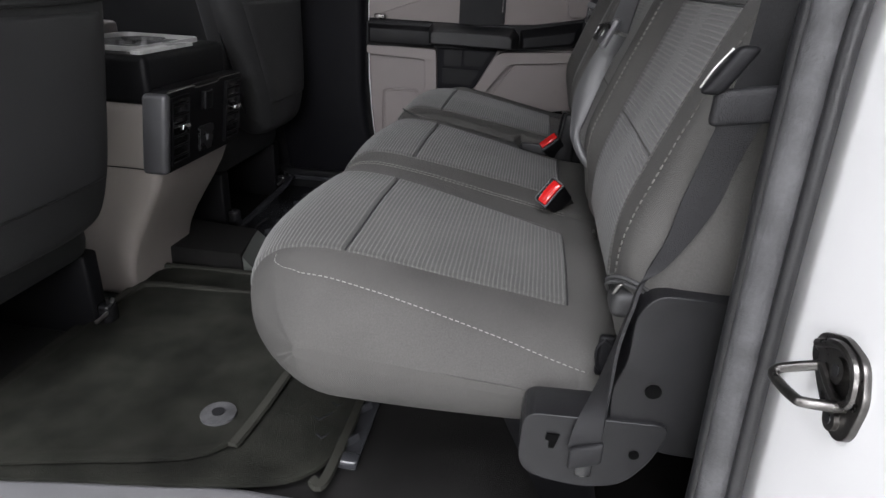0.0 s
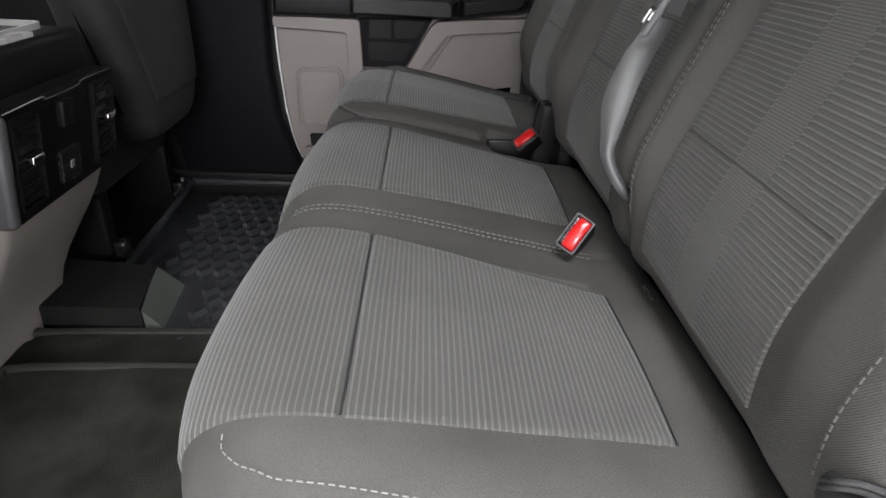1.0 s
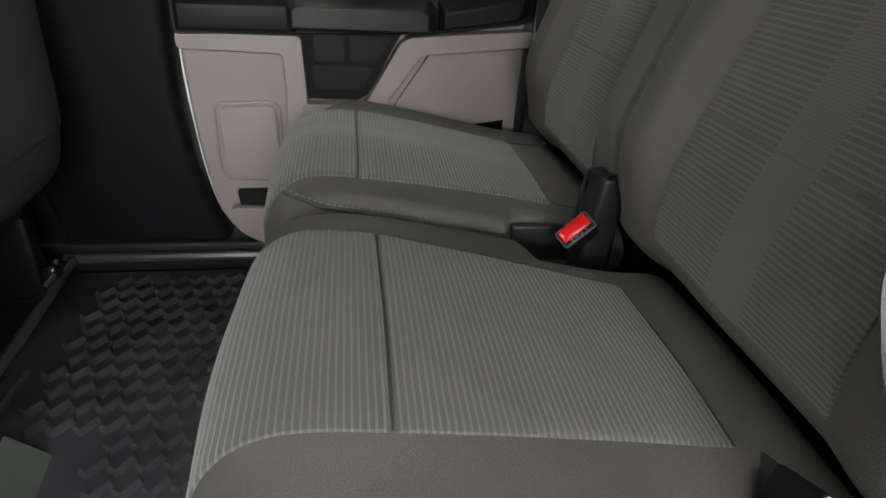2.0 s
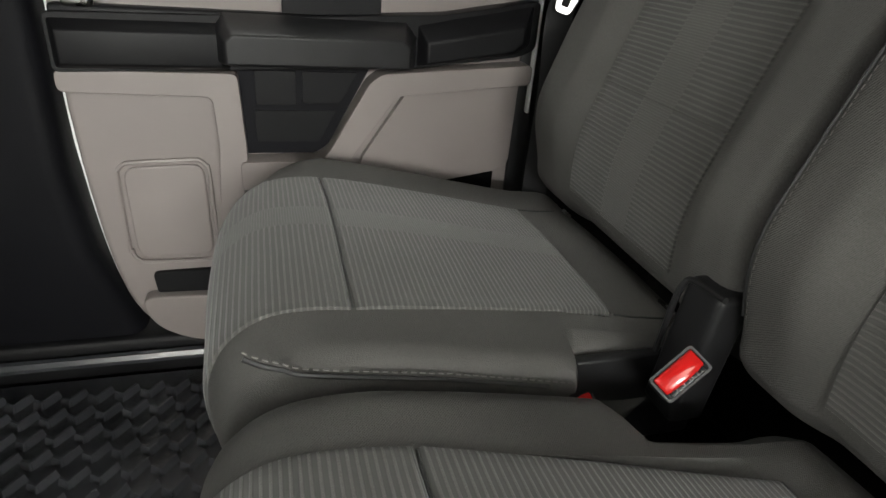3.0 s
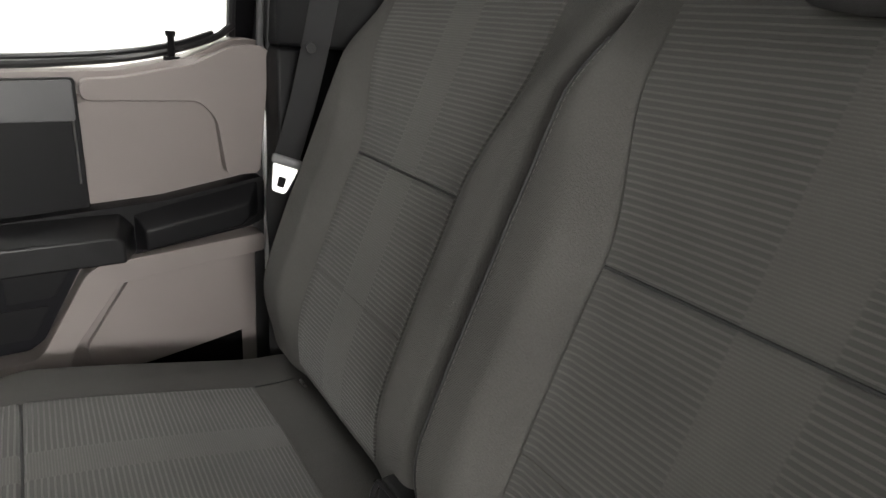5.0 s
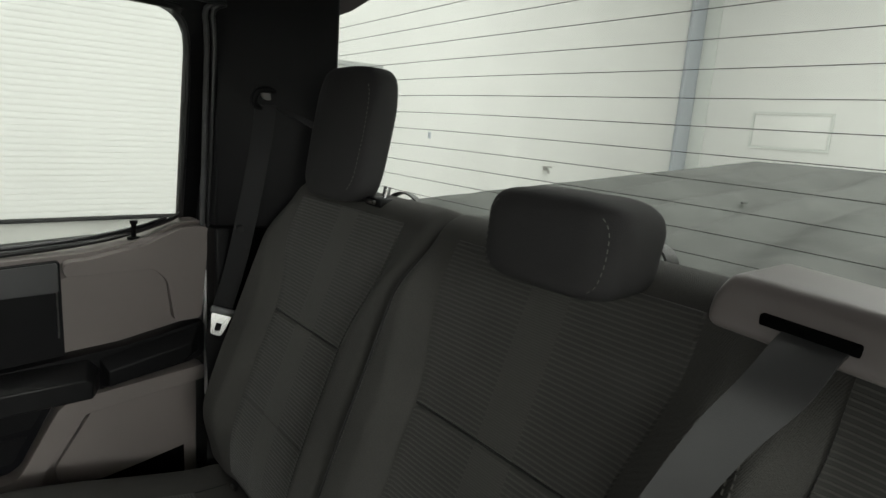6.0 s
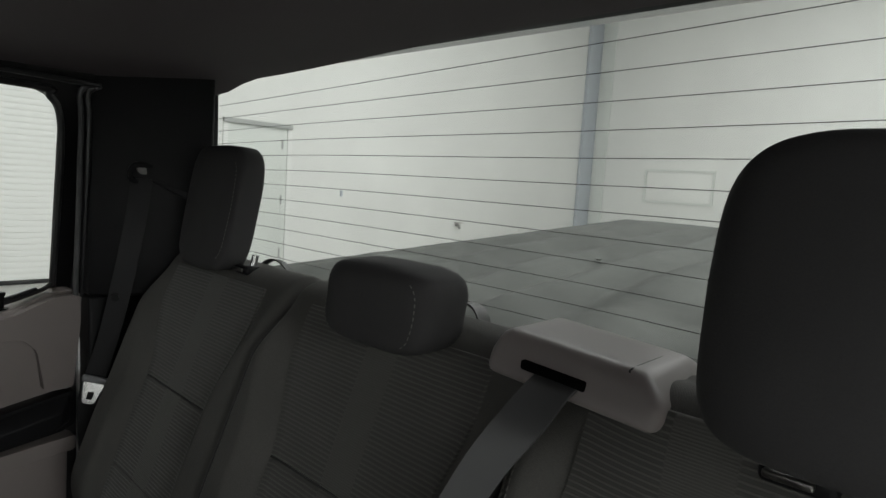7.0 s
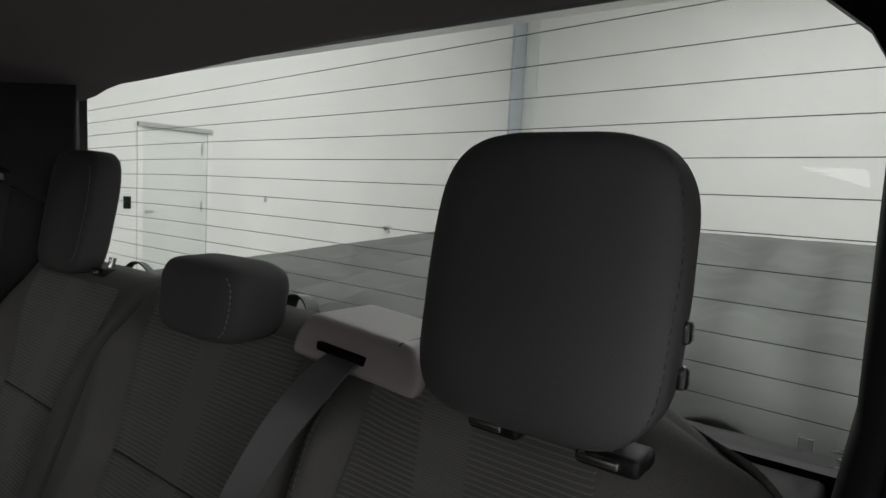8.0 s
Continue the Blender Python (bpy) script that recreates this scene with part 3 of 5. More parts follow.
def headrest(parent, xc, y, z, w, h, d, lean, e=3.4, p=3.4, foot=0.10, low=False):
    """A padded headrest, rounded all round and narrower at its foot, with a stitched seam down each side."""
    def power(v, k):
        return math.copysign(abs(v) ** k, v)

    def shape(u, v, s):
        """u and v run across and up, s through the padding, each from -1 to 1."""
        q = Vector((u * w / 2, s * d / 2, v * h / 2))
        q.x *= 1 - foot * max(-v, 0) ** 1.5 - 0.02 * max(v, 0) ** 2
        q.y += (0.006 if low else 0.010) * (1 - u * u) - (0.0 if low else 0.008) * v
        q += Vector((1, 1, 1)) * 0.0012 * noise.noise((u * 2.1 + xc * 7, v * 2.1, s * 1.3))
        q.y -= lean * q.z
        return q + Vector((xc, y, z))

    def bend(t):
        """The outline is squarer below."""
        return e if math.sin(t) > 0 else e * 1.25

    bm = bmesh.new()
    rings, n = [], 72
    for i in range(1, 28):
        f = -math.pi / 2 + math.pi * i / 28
        c, s = abs(math.cos(f)) ** (2 / p), power(math.sin(f), 2 / p)
        rings.append([bm.verts.new(shape(c * power(math.cos(t), 2 / bend(t)), c * power(math.sin(t), 2 / bend(t)), s)) for t in (2 * math.pi * k / n for k in range(n))])
    for r0, r1 in zip(rings, rings[1:]):
        for k in range(n):
            bm.faces.new((r0[k], r0[(k + 1) % n], r1[(k + 1) % n], r1[k]))
    for line, s in ((rings[0], -1), (rings[-1], 1)):
        tip_at = bm.verts.new(shape(0, 0, s))
        for k in range(n):
            bm.faces.new((line[k], line[(k + 1) % n], tip_at))
    body = wpart("headrest", bm, HEADREST, parent, "dark grey fabric headrest")
    for side in ((-1, 1) if xc > 0.5 else (-1,)):
        for s in ((0.90, -0.75) if xc > 1 else (0.88,) if xc > 0.5 else (0.60,)):
            seam = []
            for k in range(57):
                t = math.radians(-46 + 92 * k / 56)
                c = (1 - abs(s) ** p) ** (1 / p) * 1.001
                seam.append(shape(side * c * power(math.cos(t), 2 / bend(t)), c * power(math.sin(t), 2 / bend(t)), s))
            wpart("stitching", stitches(seam, 0.0040, 0.0032, 0.0006), DARKSTITCH if xc > 0.5 else HEADREST, body, "grey thread seam")
    return body


def seat_posts(body, xc, y, z_top, z_foot, spread):
    for s in (-1, 1):
        x = xc + s * spread
        wpart("headrest_post", tube([(x, y, z_foot), (x, y - 0.006, z_top)], 0.006, 10, 1, False), CHROME, body, "chrome post")
        wpart("post_guide", rounded_box((x, y + 0.004, z_foot + 0.003), (0.046, 0.036, 0.014), 0.005, seg=3), BLACK, body, "black plastic guide")
        wpart("guide_button", rounded_box((x + 0.004, y + 0.0235, z_foot + 0.004), (0.030, 0.006, 0.006), 0.002, seg=2), DARKSTEEL, body, "bright release button")


def build_seat(name, x0, x1, r0, r1, keys, label):
    seat = thing(name, ((x0 + x1) / 2, 0.2, 0.0), label, "car seat", "rear seats")
    bm = loft(CUSHION, x0, x1, r0, r1, cushion_body, 90, 7, ((0.06, 0.30), (0.36, 0.315)))
    for v in bm.verts:
        v.co = notch(v.co)
    cushion = wpart("seat_cushion", bm, FABRIC, seat, "plain dark grey fabric cushion")
    for key in keys:
        cushion_inserts(cushion, key)
    wpart("seat_pan", block(x0 + 0.13, x1 - 0.1, 0.02, 0.36, 0.195, 0.232, 0.012), BLACK, seat, "black pressed underside")
    for x in (x0 + 0.17, x1 - 0.14):
        wpart("seat_bracket", prism([(x - 0.015, -0.02, 0.0), (x + 0.015, -0.02, 0.0), (x + 0.015, 0.06, 0.0), (x - 0.015, 0.06, 0.0),
                                     (x - 0.02, 0.03, 0.21), (x + 0.02, 0.03, 0.21), (x + 0.02, 0.16, 0.21), (x - 0.02, 0.16, 0.21)]), BLACK, seat)
    return seat, cushion


bench, bench_cushion = build_seat("bench_seat", 0.045, 0.890, 0.078, 0.036, ("near", "middle"), "wide dark grey ribbed cloth bench seat for two")
single, single_cushion = build_seat("single_seat", 0.902, 1.352, 0.024, 0.018, ("far",), "dark grey ribbed cloth single rear seat by the door")

# Seams of the cushions: along the open side, between the two places and along the single seat's side.
edge_seam = []
for q in smooth_line([(0.412, 90, 0), (0.410, 83, 0), (0.392, 72, 0), (0.356, 61, 0), (0.312, 59, 0), (0.264, 58, 0), (0.168, 54, 0), (0.08, 48, 0), (0.03, 43, 0)], 10):
    th = radians(q.y)
    edge_seam.append(on_profile(CUSHION, (q.x, 0.400 - 0.055 * (0.42 - q.x) / 0.39), 0.045 + 0.078 * (1 - math.cos(th)), cushion_bulge, 0.0012, 0.078 * (1 - math.sin(th))))
wpart("stitching", stitches(smooth_line(edge_seam[::4], 4), 0.0042, 0.0026, 0.0006), STITCH, bench_cushion, "pale thread seam")
for dx in (-0.0055, 0.0055):
    seam = [on_profile(CUSHION, (0.43 - 0.37 * k / 40, 0.40 - 0.055 * k / 40), 0.477 + dx, cushion_bulge, 0.0008) for k in range(41)]
    wpart("stitching", stitches(smooth_line(seam[::2], 3), 0.004, 0.0032, 0.0009), DARKSTITCH, bench_cushion, "pale thread seam")
side_seam = smooth_line([(0.9024, 0.429, 0.4120), (0.9014, 0.418, 0.4060), (0.9012, 0.403, 0.400), (0.9012, 0.381, 0.392), (0.9012, 0.279, 0.374), (0.9012, 0.174, 0.350)], 10)
# Crease shade along the seat's side, drawn as a near-black tube.
wpart("piping", tube(side_seam[::3], 0.0020, 6, 3), VINYL, single_cushion, "dark line for the shade in a sewn crease")
wpart("stitching", stitches([p + Vector((-0.0006, 0, 0.006)) for p in side_seam], 0.0042, 0.003, 0.0007), DARKSTITCH, single_cushion)

for seat, key, a, b, ra, rb in ((bench, "near", 0.012, 0.446, 0.045, 0.026), (bench, "middle", 0.452, 0.892, 0.026, 0.020), (single, "far", 0.899, 1.345, 0.020, 0.045)):
    back = wpart("backrest", loft(BACK, a, b, ra, rb, back_body, 56, 6, ((-0.05, 0.42), (-0.165, 0.84))), FABRIC, seat, "plain dark grey fabric backrest")
    back_inserts(back, key)
    def seam_at(x, rad, low=0.42, high=0.86):
        inset = rad * (1 - math.sin(radians(55)))
        return [on_profile(BACK, (0.030 - 0.150 * (k / 50) ** 1.6, low + (high - low) * k / 50), x, back_bulge, 0.001, inset) for k in range(51)]
    if key == "near":
        wpart("stitching", stitches(smooth_line(seam_at(0.068, 0.0)[::3], 4), 0.0046, 0.0026, 0.0010), FABRICSTITCH, back, "grey thread seam")
        for inward in (0.0, 0.006):
            wpart("stitching", stitches(smooth_line(seam_at(b - rb * 0.43 - inward, rb * (1 - inward / 0.012))[::3], 4), 0.0046, 0.0026, 0.0008), DARKSTITCH, back, "pale thread seam")
    elif key == "middle":
        wpart("piping", tube(seam_at(b - rb * 0.43, rb)[::3], 0.0016, 6, 3), VINYL, back, "dark sewn edge")
        wpart("stitching", stitches(smooth_line(seam_at(b - rb * 0.43 - 0.005, rb * 0.6)[::3], 4), 0.0040, 0.0028, 0.0006), DARKSTITCH, back, "pale thread seam")
    if key == "middle":
        headrest(back, 0.649, -0.112, 0.9136, 0.182, 0.097, 0.092, 0.1, 4.2, 4.6, 0.06, low=True)
    else:
        xc, px = (0.1740, 0.1590) if key == "near" else (1.160, 1.108)
        y = -0.070 if key == "near" else -0.150
        hr = headrest(back, xc, y, 1.0005 if key == "near" else 0.992, 0.196 if key == "near" else 0.190, 0.209 if key == "near" else 0.215, 0.059 if key == "near" else 0.056, 0.10, 4.0 if key == "near" else 4.8, 5.0 if key == "near" else 6.0, 0.02 if key == "near" else 0.06)
        seat_posts(back, px, y - 0.003 if key == "near" else y - 0.006, 0.915, 0.881 if key == "near" else 0.888, 0.045 if key == "near" else 0.049)
        if key == "near":
            for zz in (0.976, 0.946):
                wpart("adjuster", rounded_box((xc - 0.0975, y - 0.004, zz), (0.010, 0.012, 0.016), 0.004, seg=3), GLOSSBLACK, hr, "glossy black adjuster knob")

# Slot rods and folding hinges low between the backs.
for nm, x in (("middle", 0.898),):
    hinge = thing("plastic_cover", (x, 0.02, 0.33), "black plastic cover low between the rear seats", "plastic cover")
    wpart("cover", rounded_box((0.914, 0.046, 0.366), (0.046, 0.036, 0.130), 0.007, (4, 2, 6), 3, lambda p: Vector((p.x, p.y - 0.12 * (p.z - 0.385), p.z))), MATTBLACK, hinge)
    wpart("cover_rim", tube([(0.938, 0.071, 0.320), (0.938, 0.065, 0.40), (0.935, 0.062, 0.422), (0.927, 0.060, 0.429), (0.888, 0.060, 0.433)], 0.003, 8, 5), MATTBLACK, hinge)
    wpart("side_panel", rounded_box((0.939, 0.080, 0.296), (0.012, 0.144, 0.106), 0.004, (1, 3, 2), 3), MATTBLACK, hinge, "black side panel beside the buckles")
for x0, x1 in ((0.959, 1.005), (1.215, 1.235), (0.36, 0.39)):
    rod = thing("seat_latch_rod", ((x0 + x1) / 2, 0.024, 0.354), "bright steel rod in the gap behind the cushion", "metal rod", "latch rods")
    wpart("rod", tube([(x0, 0.024, 0.3575), (x1, 0.024, 0.3575)], 0.0022, 8, 1, False), DARKSTEEL, rod)


# ---- belts and buckles ----
def buckle(at, face, along, label):
    """A seat belt buckle with a red button, standing on a short strap."""
    ob = thing("seat_belt_buckle", at, label, "buckle", "seat belt buckles")
    nz = Vector(face).normalized()
    nx = Vector(along)
    nx = (nx - nz * nx.dot(nz)).normalized()
    m = Matrix((nx, nz.cross(nx), nz)).transposed().to_4x4()

    def put(bm):
        bmesh.ops.transform(bm, matrix=m, verts=bm.verts[:])
        return bm

    def taper(p):
        k = 1 - 0.16 * max(0.0, min(1.0, (-p.z) / 0.075))
        return Vector((p.x * k, p.y * k, p.z))

    w = 0.048
    part("body", put(rounded_box((0, 0, -0.038), (w, 0.026, 0.076), 0.005, (4, 2, 6), 3, taper)), BLACK, ob, "black plastic body")
    part("rim", put(ring(rounded_poly([(-w / 2 + 0.001, -0.0125), (w / 2 - 0.001, -0.0125), (w / 2 - 0.001, 0.0125), (-w / 2 + 0.001, 0.0125)], 0.004),
                         rounded_poly([(-w / 2 + 0.003, -0.0105), (w / 2 - 0.003, -0.0105), (w / 2 - 0.003, 0.0105), (-w / 2 + 0.003, 0.0105)], 0.003), 2, -0.002, 0.0014)), RIM, ob, "grey rim")
    part("button", put(rounded_box((0, 0.0022, 0.0014), (w - 0.008, 0.0155, 0.005), 0.002, (6, 3, 1), 3, lambda p: Vector((p.x, p.y - 0.0016 * math.cos(p.x * 70) * (1 if p.y < 0 else 0), p.z + 0.0034 * math.cos(p.x * 70) * math.cos((p.y - 0.0022) * 150) - 0.0012)))), RED, ob, "red press button")
    part("slot", put(rounded_box((0, -0.0080, 0.0003), (w - 0.012, 0.0045, 0.002), 0.0008)), GLOSSBLACK, ob)
    for k in range(4):
        part("ridge", put(rounded_box((-0.0105 + 0.007 * k, -0.0078, 0.0012), (0.0022, 0.0036, 0.0012), 0.0004, seg=1)), RIM, ob)
    part("strap", put(rounded_box((0, 0, -0.105), (0.036, 0.010, 0.075), 0.004, (1, 1, 3))), WEB, ob, "black webbing sleeve")
    return ob


buckle((0.449, 0.094, 0.392), (-0.80, 0.32, 0.50), (-0.30, 0.57, -0.77), "black seat belt buckle with a red button")
buckle((0.880, 0.089, 0.370), (-0.62, 0.48, 0.62), (0.06, -0.74, 0.66), "black seat belt buckle with a red button")
buckle((0.930, 0.138, 0.301), (-0.66, 0.40, 0.64), (-0.70, -0.25, -0.66), "black seat belt buckle sunk between the cushions")


def tongue(at, m, label):
    """A bright latch plate with a square eye and a black grip."""
    ob = thing("latch_plate", at, label, "latch plate", "belt latch plates")
    b1 = ring(rounded_poly([(-0.010, -0.038), (0.010, -0.038), (0.019, 0.004), (-0.019, 0.004)], 0.006), rounded_poly([(-0.0050, -0.029), (0.0050, -0.029), (0.0055, -0.014), (-0.0055, -0.014)], 0.002), 2, -0.001, 0.001)
    bmesh.ops.transform(b1, matrix=m, verts=b1.verts[:])
    part("plate", b1, CHROME, ob, "bright steel plate")
    b2 = rounded_box((0, 0.010, 0), (0.046, 0.014, 0.010), 0.005, (3, 2, 1), 3)
    bmesh.ops.transform(b2, matrix=m, verts=b2.verts[:])
    part("grip", b2, SILLGREY, ob, "grey plastic grip")
    return ob


def frame_of(x_axis, y_axis):
    x, y = Vector(x_axis).normalized(), Vector(y_axis).normalized()
    z = x.cross(y).normalized()
    y = z.cross(x)
    return Matrix((x, y, z)).transposed().to_4x4()


def strap(centers, wides, width=0.047):
    rows = []
    widths = width if isinstance(width, list) else [width] * len(centers)
    for c, w, wide in zip(centers, wides, widths):
        half = Vector(w).normalized() * wide / 2
        rows.append((Vector(c) - half, Vector(c) + half))
    return ribbon(rows)


mid_belt = thing("middle_seat_belt", (0.44, -0.05, 0.85), "dark grey middle seat belt hanging from its housing", "seat belt", "seat belts")
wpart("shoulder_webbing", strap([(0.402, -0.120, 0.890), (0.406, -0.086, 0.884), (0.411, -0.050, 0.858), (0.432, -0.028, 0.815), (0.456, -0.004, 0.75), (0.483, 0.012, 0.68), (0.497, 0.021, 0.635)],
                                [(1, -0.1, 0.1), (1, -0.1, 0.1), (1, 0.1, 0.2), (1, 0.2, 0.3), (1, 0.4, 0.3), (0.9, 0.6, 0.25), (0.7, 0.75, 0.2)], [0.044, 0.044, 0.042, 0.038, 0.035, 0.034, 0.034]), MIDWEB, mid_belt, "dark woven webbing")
# The lap strap's sheen is put into its lighter colour.
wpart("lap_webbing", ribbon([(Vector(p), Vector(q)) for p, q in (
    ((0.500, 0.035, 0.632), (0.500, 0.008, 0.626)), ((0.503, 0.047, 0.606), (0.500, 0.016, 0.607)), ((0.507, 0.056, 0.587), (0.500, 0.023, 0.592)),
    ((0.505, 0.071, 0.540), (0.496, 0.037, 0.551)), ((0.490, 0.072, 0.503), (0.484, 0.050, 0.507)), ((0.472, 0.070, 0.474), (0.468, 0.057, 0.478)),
    ((0.455, 0.048, 0.440), (0.455, 0.030, 0.440)), ((0.450, 0.000, 0.400), (0.450, -0.018, 0.400)))], 0.0014, 8, 10, 0.003), MIDWEB, mid_belt, "dark webbing lightened for its sheen")
tongue((0.486, 0.038, 0.631), frame_of((-0.111, -0.387, 0.916), (0.80, -0.45, -0.10)), "bright latch plate on the middle seat belt")

housing = thing("belt_housing", (0.440, -0.15, 0.87), "stone grey plastic seat belt housing on the seat top", "belt housing")


def housing_shape(p):
    q = p - Vector((0.398, -0.154, 0.892))
    v = q.z / 0.022
    q.y *= 1 - 0.16 * max(v, 0)
    q.y += 0.010 * max(-v, 0) * (1 if q.y > 0 else 0)
    q.x *= 1 - (0.10 if q.x > 0 else 0.20) * max(v, 0)
    if q.x < -0.05:
        q.z += 0.06 * (q.x + 0.05) * max(v, 0)
    q.z -= 0.10 * (q.x + 0.02) * -0.6
    return q + Vector((0.398, -0.154, 0.892))


wpart("shell", rounded_box((0.398, -0.154, 0.892), (0.178, 0.120, 0.044), 0.011, (8, 6, 4), 4, housing_shape), GREYTAN, housing)
wpart("slot", rounded_box((0.4110, -0.0925, 0.889), (0.068, 0.008, 0.009), 0.002, (2, 1, 1), 2, lambda p: Vector((p.x, p.y, p.z + 0.06 * (p.x - 0.406) + 0.001))), HOLE, housing, "dark belt slot")
wpart("cap_line", tube([(0.344, -0.0975, 0.884), (0.344, -0.105, 0.9055), (0.344, -0.112, 0.9108), (0.344, -0.19, 0.9108)], 0.0008, 6, 4), BLACK, housing)

near_belt = thing("near_seat_belt", (0.0, 0.02, 0.5), "dark grey seat belt drawn across the seat side", "seat belt", "seat belts")
# The near strap's shade is put into its darker colour.
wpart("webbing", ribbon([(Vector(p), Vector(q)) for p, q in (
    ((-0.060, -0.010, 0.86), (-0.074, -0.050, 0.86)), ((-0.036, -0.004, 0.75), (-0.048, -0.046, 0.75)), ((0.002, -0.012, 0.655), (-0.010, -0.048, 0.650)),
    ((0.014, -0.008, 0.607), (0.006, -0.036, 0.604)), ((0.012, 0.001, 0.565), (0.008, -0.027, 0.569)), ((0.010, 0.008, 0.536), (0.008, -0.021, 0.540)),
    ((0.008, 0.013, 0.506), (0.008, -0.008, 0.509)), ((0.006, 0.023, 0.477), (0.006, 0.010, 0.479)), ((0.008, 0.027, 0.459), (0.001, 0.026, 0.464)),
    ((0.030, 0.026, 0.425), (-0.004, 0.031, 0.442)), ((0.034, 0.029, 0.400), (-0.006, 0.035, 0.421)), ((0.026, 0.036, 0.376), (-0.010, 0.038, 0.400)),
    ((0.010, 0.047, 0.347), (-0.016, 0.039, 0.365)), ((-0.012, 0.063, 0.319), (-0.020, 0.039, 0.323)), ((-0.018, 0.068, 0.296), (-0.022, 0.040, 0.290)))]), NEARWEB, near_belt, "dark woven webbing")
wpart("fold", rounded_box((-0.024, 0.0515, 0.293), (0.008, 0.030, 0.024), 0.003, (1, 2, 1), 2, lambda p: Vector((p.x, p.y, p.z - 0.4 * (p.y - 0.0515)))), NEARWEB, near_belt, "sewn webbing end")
wpart("anchor", rounded_box((-0.016, 0.050, 0.272), (0.004, 0.016, 0.022), 0.002, seg=2), GLOSSBLACK, near_belt, "steel anchor plate")
wpart("anchor_bolt", disc((-0.012, 0.050, 0.266), (-1, 0, 0), 0.006, 0.005, 12), DARKSTEEL, near_belt)
wpart("belt_fold", rounded_box((-0.022, -0.014, 0.622), (0.012, 0.048, 0.026), 0.005, (2, 3, 2), 3, lambda p: Vector((p.x, p.y, p.z - 0.15 * (p.y + 0.014)))), NEARWEB, near_belt, "doubled webbing under the latch plate")
wpart("latch_grip", rounded_box((-0.024, 0.004, 0.645), (0.012, 0.016, 0.034), 0.005, (3, 3, 3), 3, lambda p: Vector((p.x, p.y - 0.6 * (p.z - 0.645), p.z))), BLACK, near_belt, "black latch grip")
wpart("clip", tube([(-0.0285, 0.022, 0.633), (-0.0295, 0.016, 0.646), (-0.0285, 0.006, 0.660)], 0.0009, 8, 4), STEEL, near_belt, "bright latch plate edge")

far_belt = thing("far_seat_belt", (1.39, -0.05, 0.6), "dark grey seat belt hanging beside the far seat", "seat belt", "seat belts")
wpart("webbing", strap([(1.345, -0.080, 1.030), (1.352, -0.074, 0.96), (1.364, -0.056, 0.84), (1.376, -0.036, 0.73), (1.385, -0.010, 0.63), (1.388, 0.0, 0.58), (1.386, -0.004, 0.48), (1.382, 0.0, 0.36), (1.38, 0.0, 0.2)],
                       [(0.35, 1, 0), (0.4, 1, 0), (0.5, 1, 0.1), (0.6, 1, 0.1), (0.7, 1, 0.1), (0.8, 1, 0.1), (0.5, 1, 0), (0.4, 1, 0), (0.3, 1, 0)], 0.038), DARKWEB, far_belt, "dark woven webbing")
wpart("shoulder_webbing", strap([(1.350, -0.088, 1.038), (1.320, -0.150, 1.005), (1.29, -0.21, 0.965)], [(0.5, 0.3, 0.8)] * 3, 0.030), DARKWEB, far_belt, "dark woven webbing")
wpart("guide_ring", tube([(1.352, -0.108, 1.030), (1.346, -0.104, 1.052), (1.346, -0.068, 1.055), (1.350, -0.060, 1.032), (1.352, -0.084, 1.022), (1.352, -0.108, 1.030)], 0.006, 8, 5), BLACK, far_belt, "black guide ring")
wpart("guide_bolt", disc((1.360, -0.084, 1.050), (-1, 0, 0), 0.012, 0.016, 14), STEEL, far_belt, "bright bolt")
wpart("stop_button", disc((1.362, -0.040, 0.80), (-1, 0.3, 0), 0.007, 0.008, 12), BLACK, far_belt)
tongue((1.372, -0.006, 0.630), frame_of((0.40, 0.86, 0.26), (-0.06, -0.27, 0.96)), "bright latch plate on the far seat belt")
for y, wide, arc in ((-0.228, 0.012, ((1.158, 0.850), (1.146, 0.880), (1.124, 0.894), (1.095, 0.898), (1.064, 0.889), (1.036, 0.868), (1.026, 0.845))),
                     (-0.204, 0.020, ((0.640, 0.860), (0.628, 0.900), (0.612, 0.909), (0.594, 0.905), (0.584, 0.888), (0.588, 0.860)))):
    loop = thing("tether_loop", (arc[2][0], y, 0.87), "black webbing tether loop behind the seat back", "tether loop", "tether loops")
    wpart("loop", strap([(x, y, z) for x, z in arc], [(0.15, 1, 0.1)] * len(arc), wide), WEB, loop)

crease_latch = thing("seat_latch", (0.06, 0.02, 0.44), "black seat latch with a steel stub in the crease", "seat latch")
wpart("latch_body", rounded_box((0.040, 0.030, 0.428), (0.036, 0.030, 0.026), 0.008, (3, 3, 3), 4), VINYL, crease_latch)
for lift in (0.0, 0.005):
    wpart("lip", tube([(0.050, 0.046, 0.432 + lift), (0.040, 0.049, 0.443 + lift), (0.032, 0.040, 0.449 + lift), (0.024, 0.024, 0.447 + lift), (0.016, 0.012, 0.444 + lift)], 0.0022, 8, 5), VINYL, crease_latch, "rolled black edge")
wpart("stub", rounded_box((0.020, 0.043, 0.448), (0.005, 0.005, 0.012), 0.002, (1, 1, 2), 3, lambda p: Vector((p.x, p.y - 0.5 * (p.z - 0.448), p.z))), DARKSTEEL, crease_latch, "bright steel stub")
seat_hook = thing("seat_bracket", (0.05, 0.035, 0.36), "small black bracket on the side of the cushion", "bracket")
wpart("plate", rounded_box((0.047, 0.038, 0.360), (0.010, 0.016, 0.046), 0.004, (1, 2, 3), 3), BLACK, seat_hook)
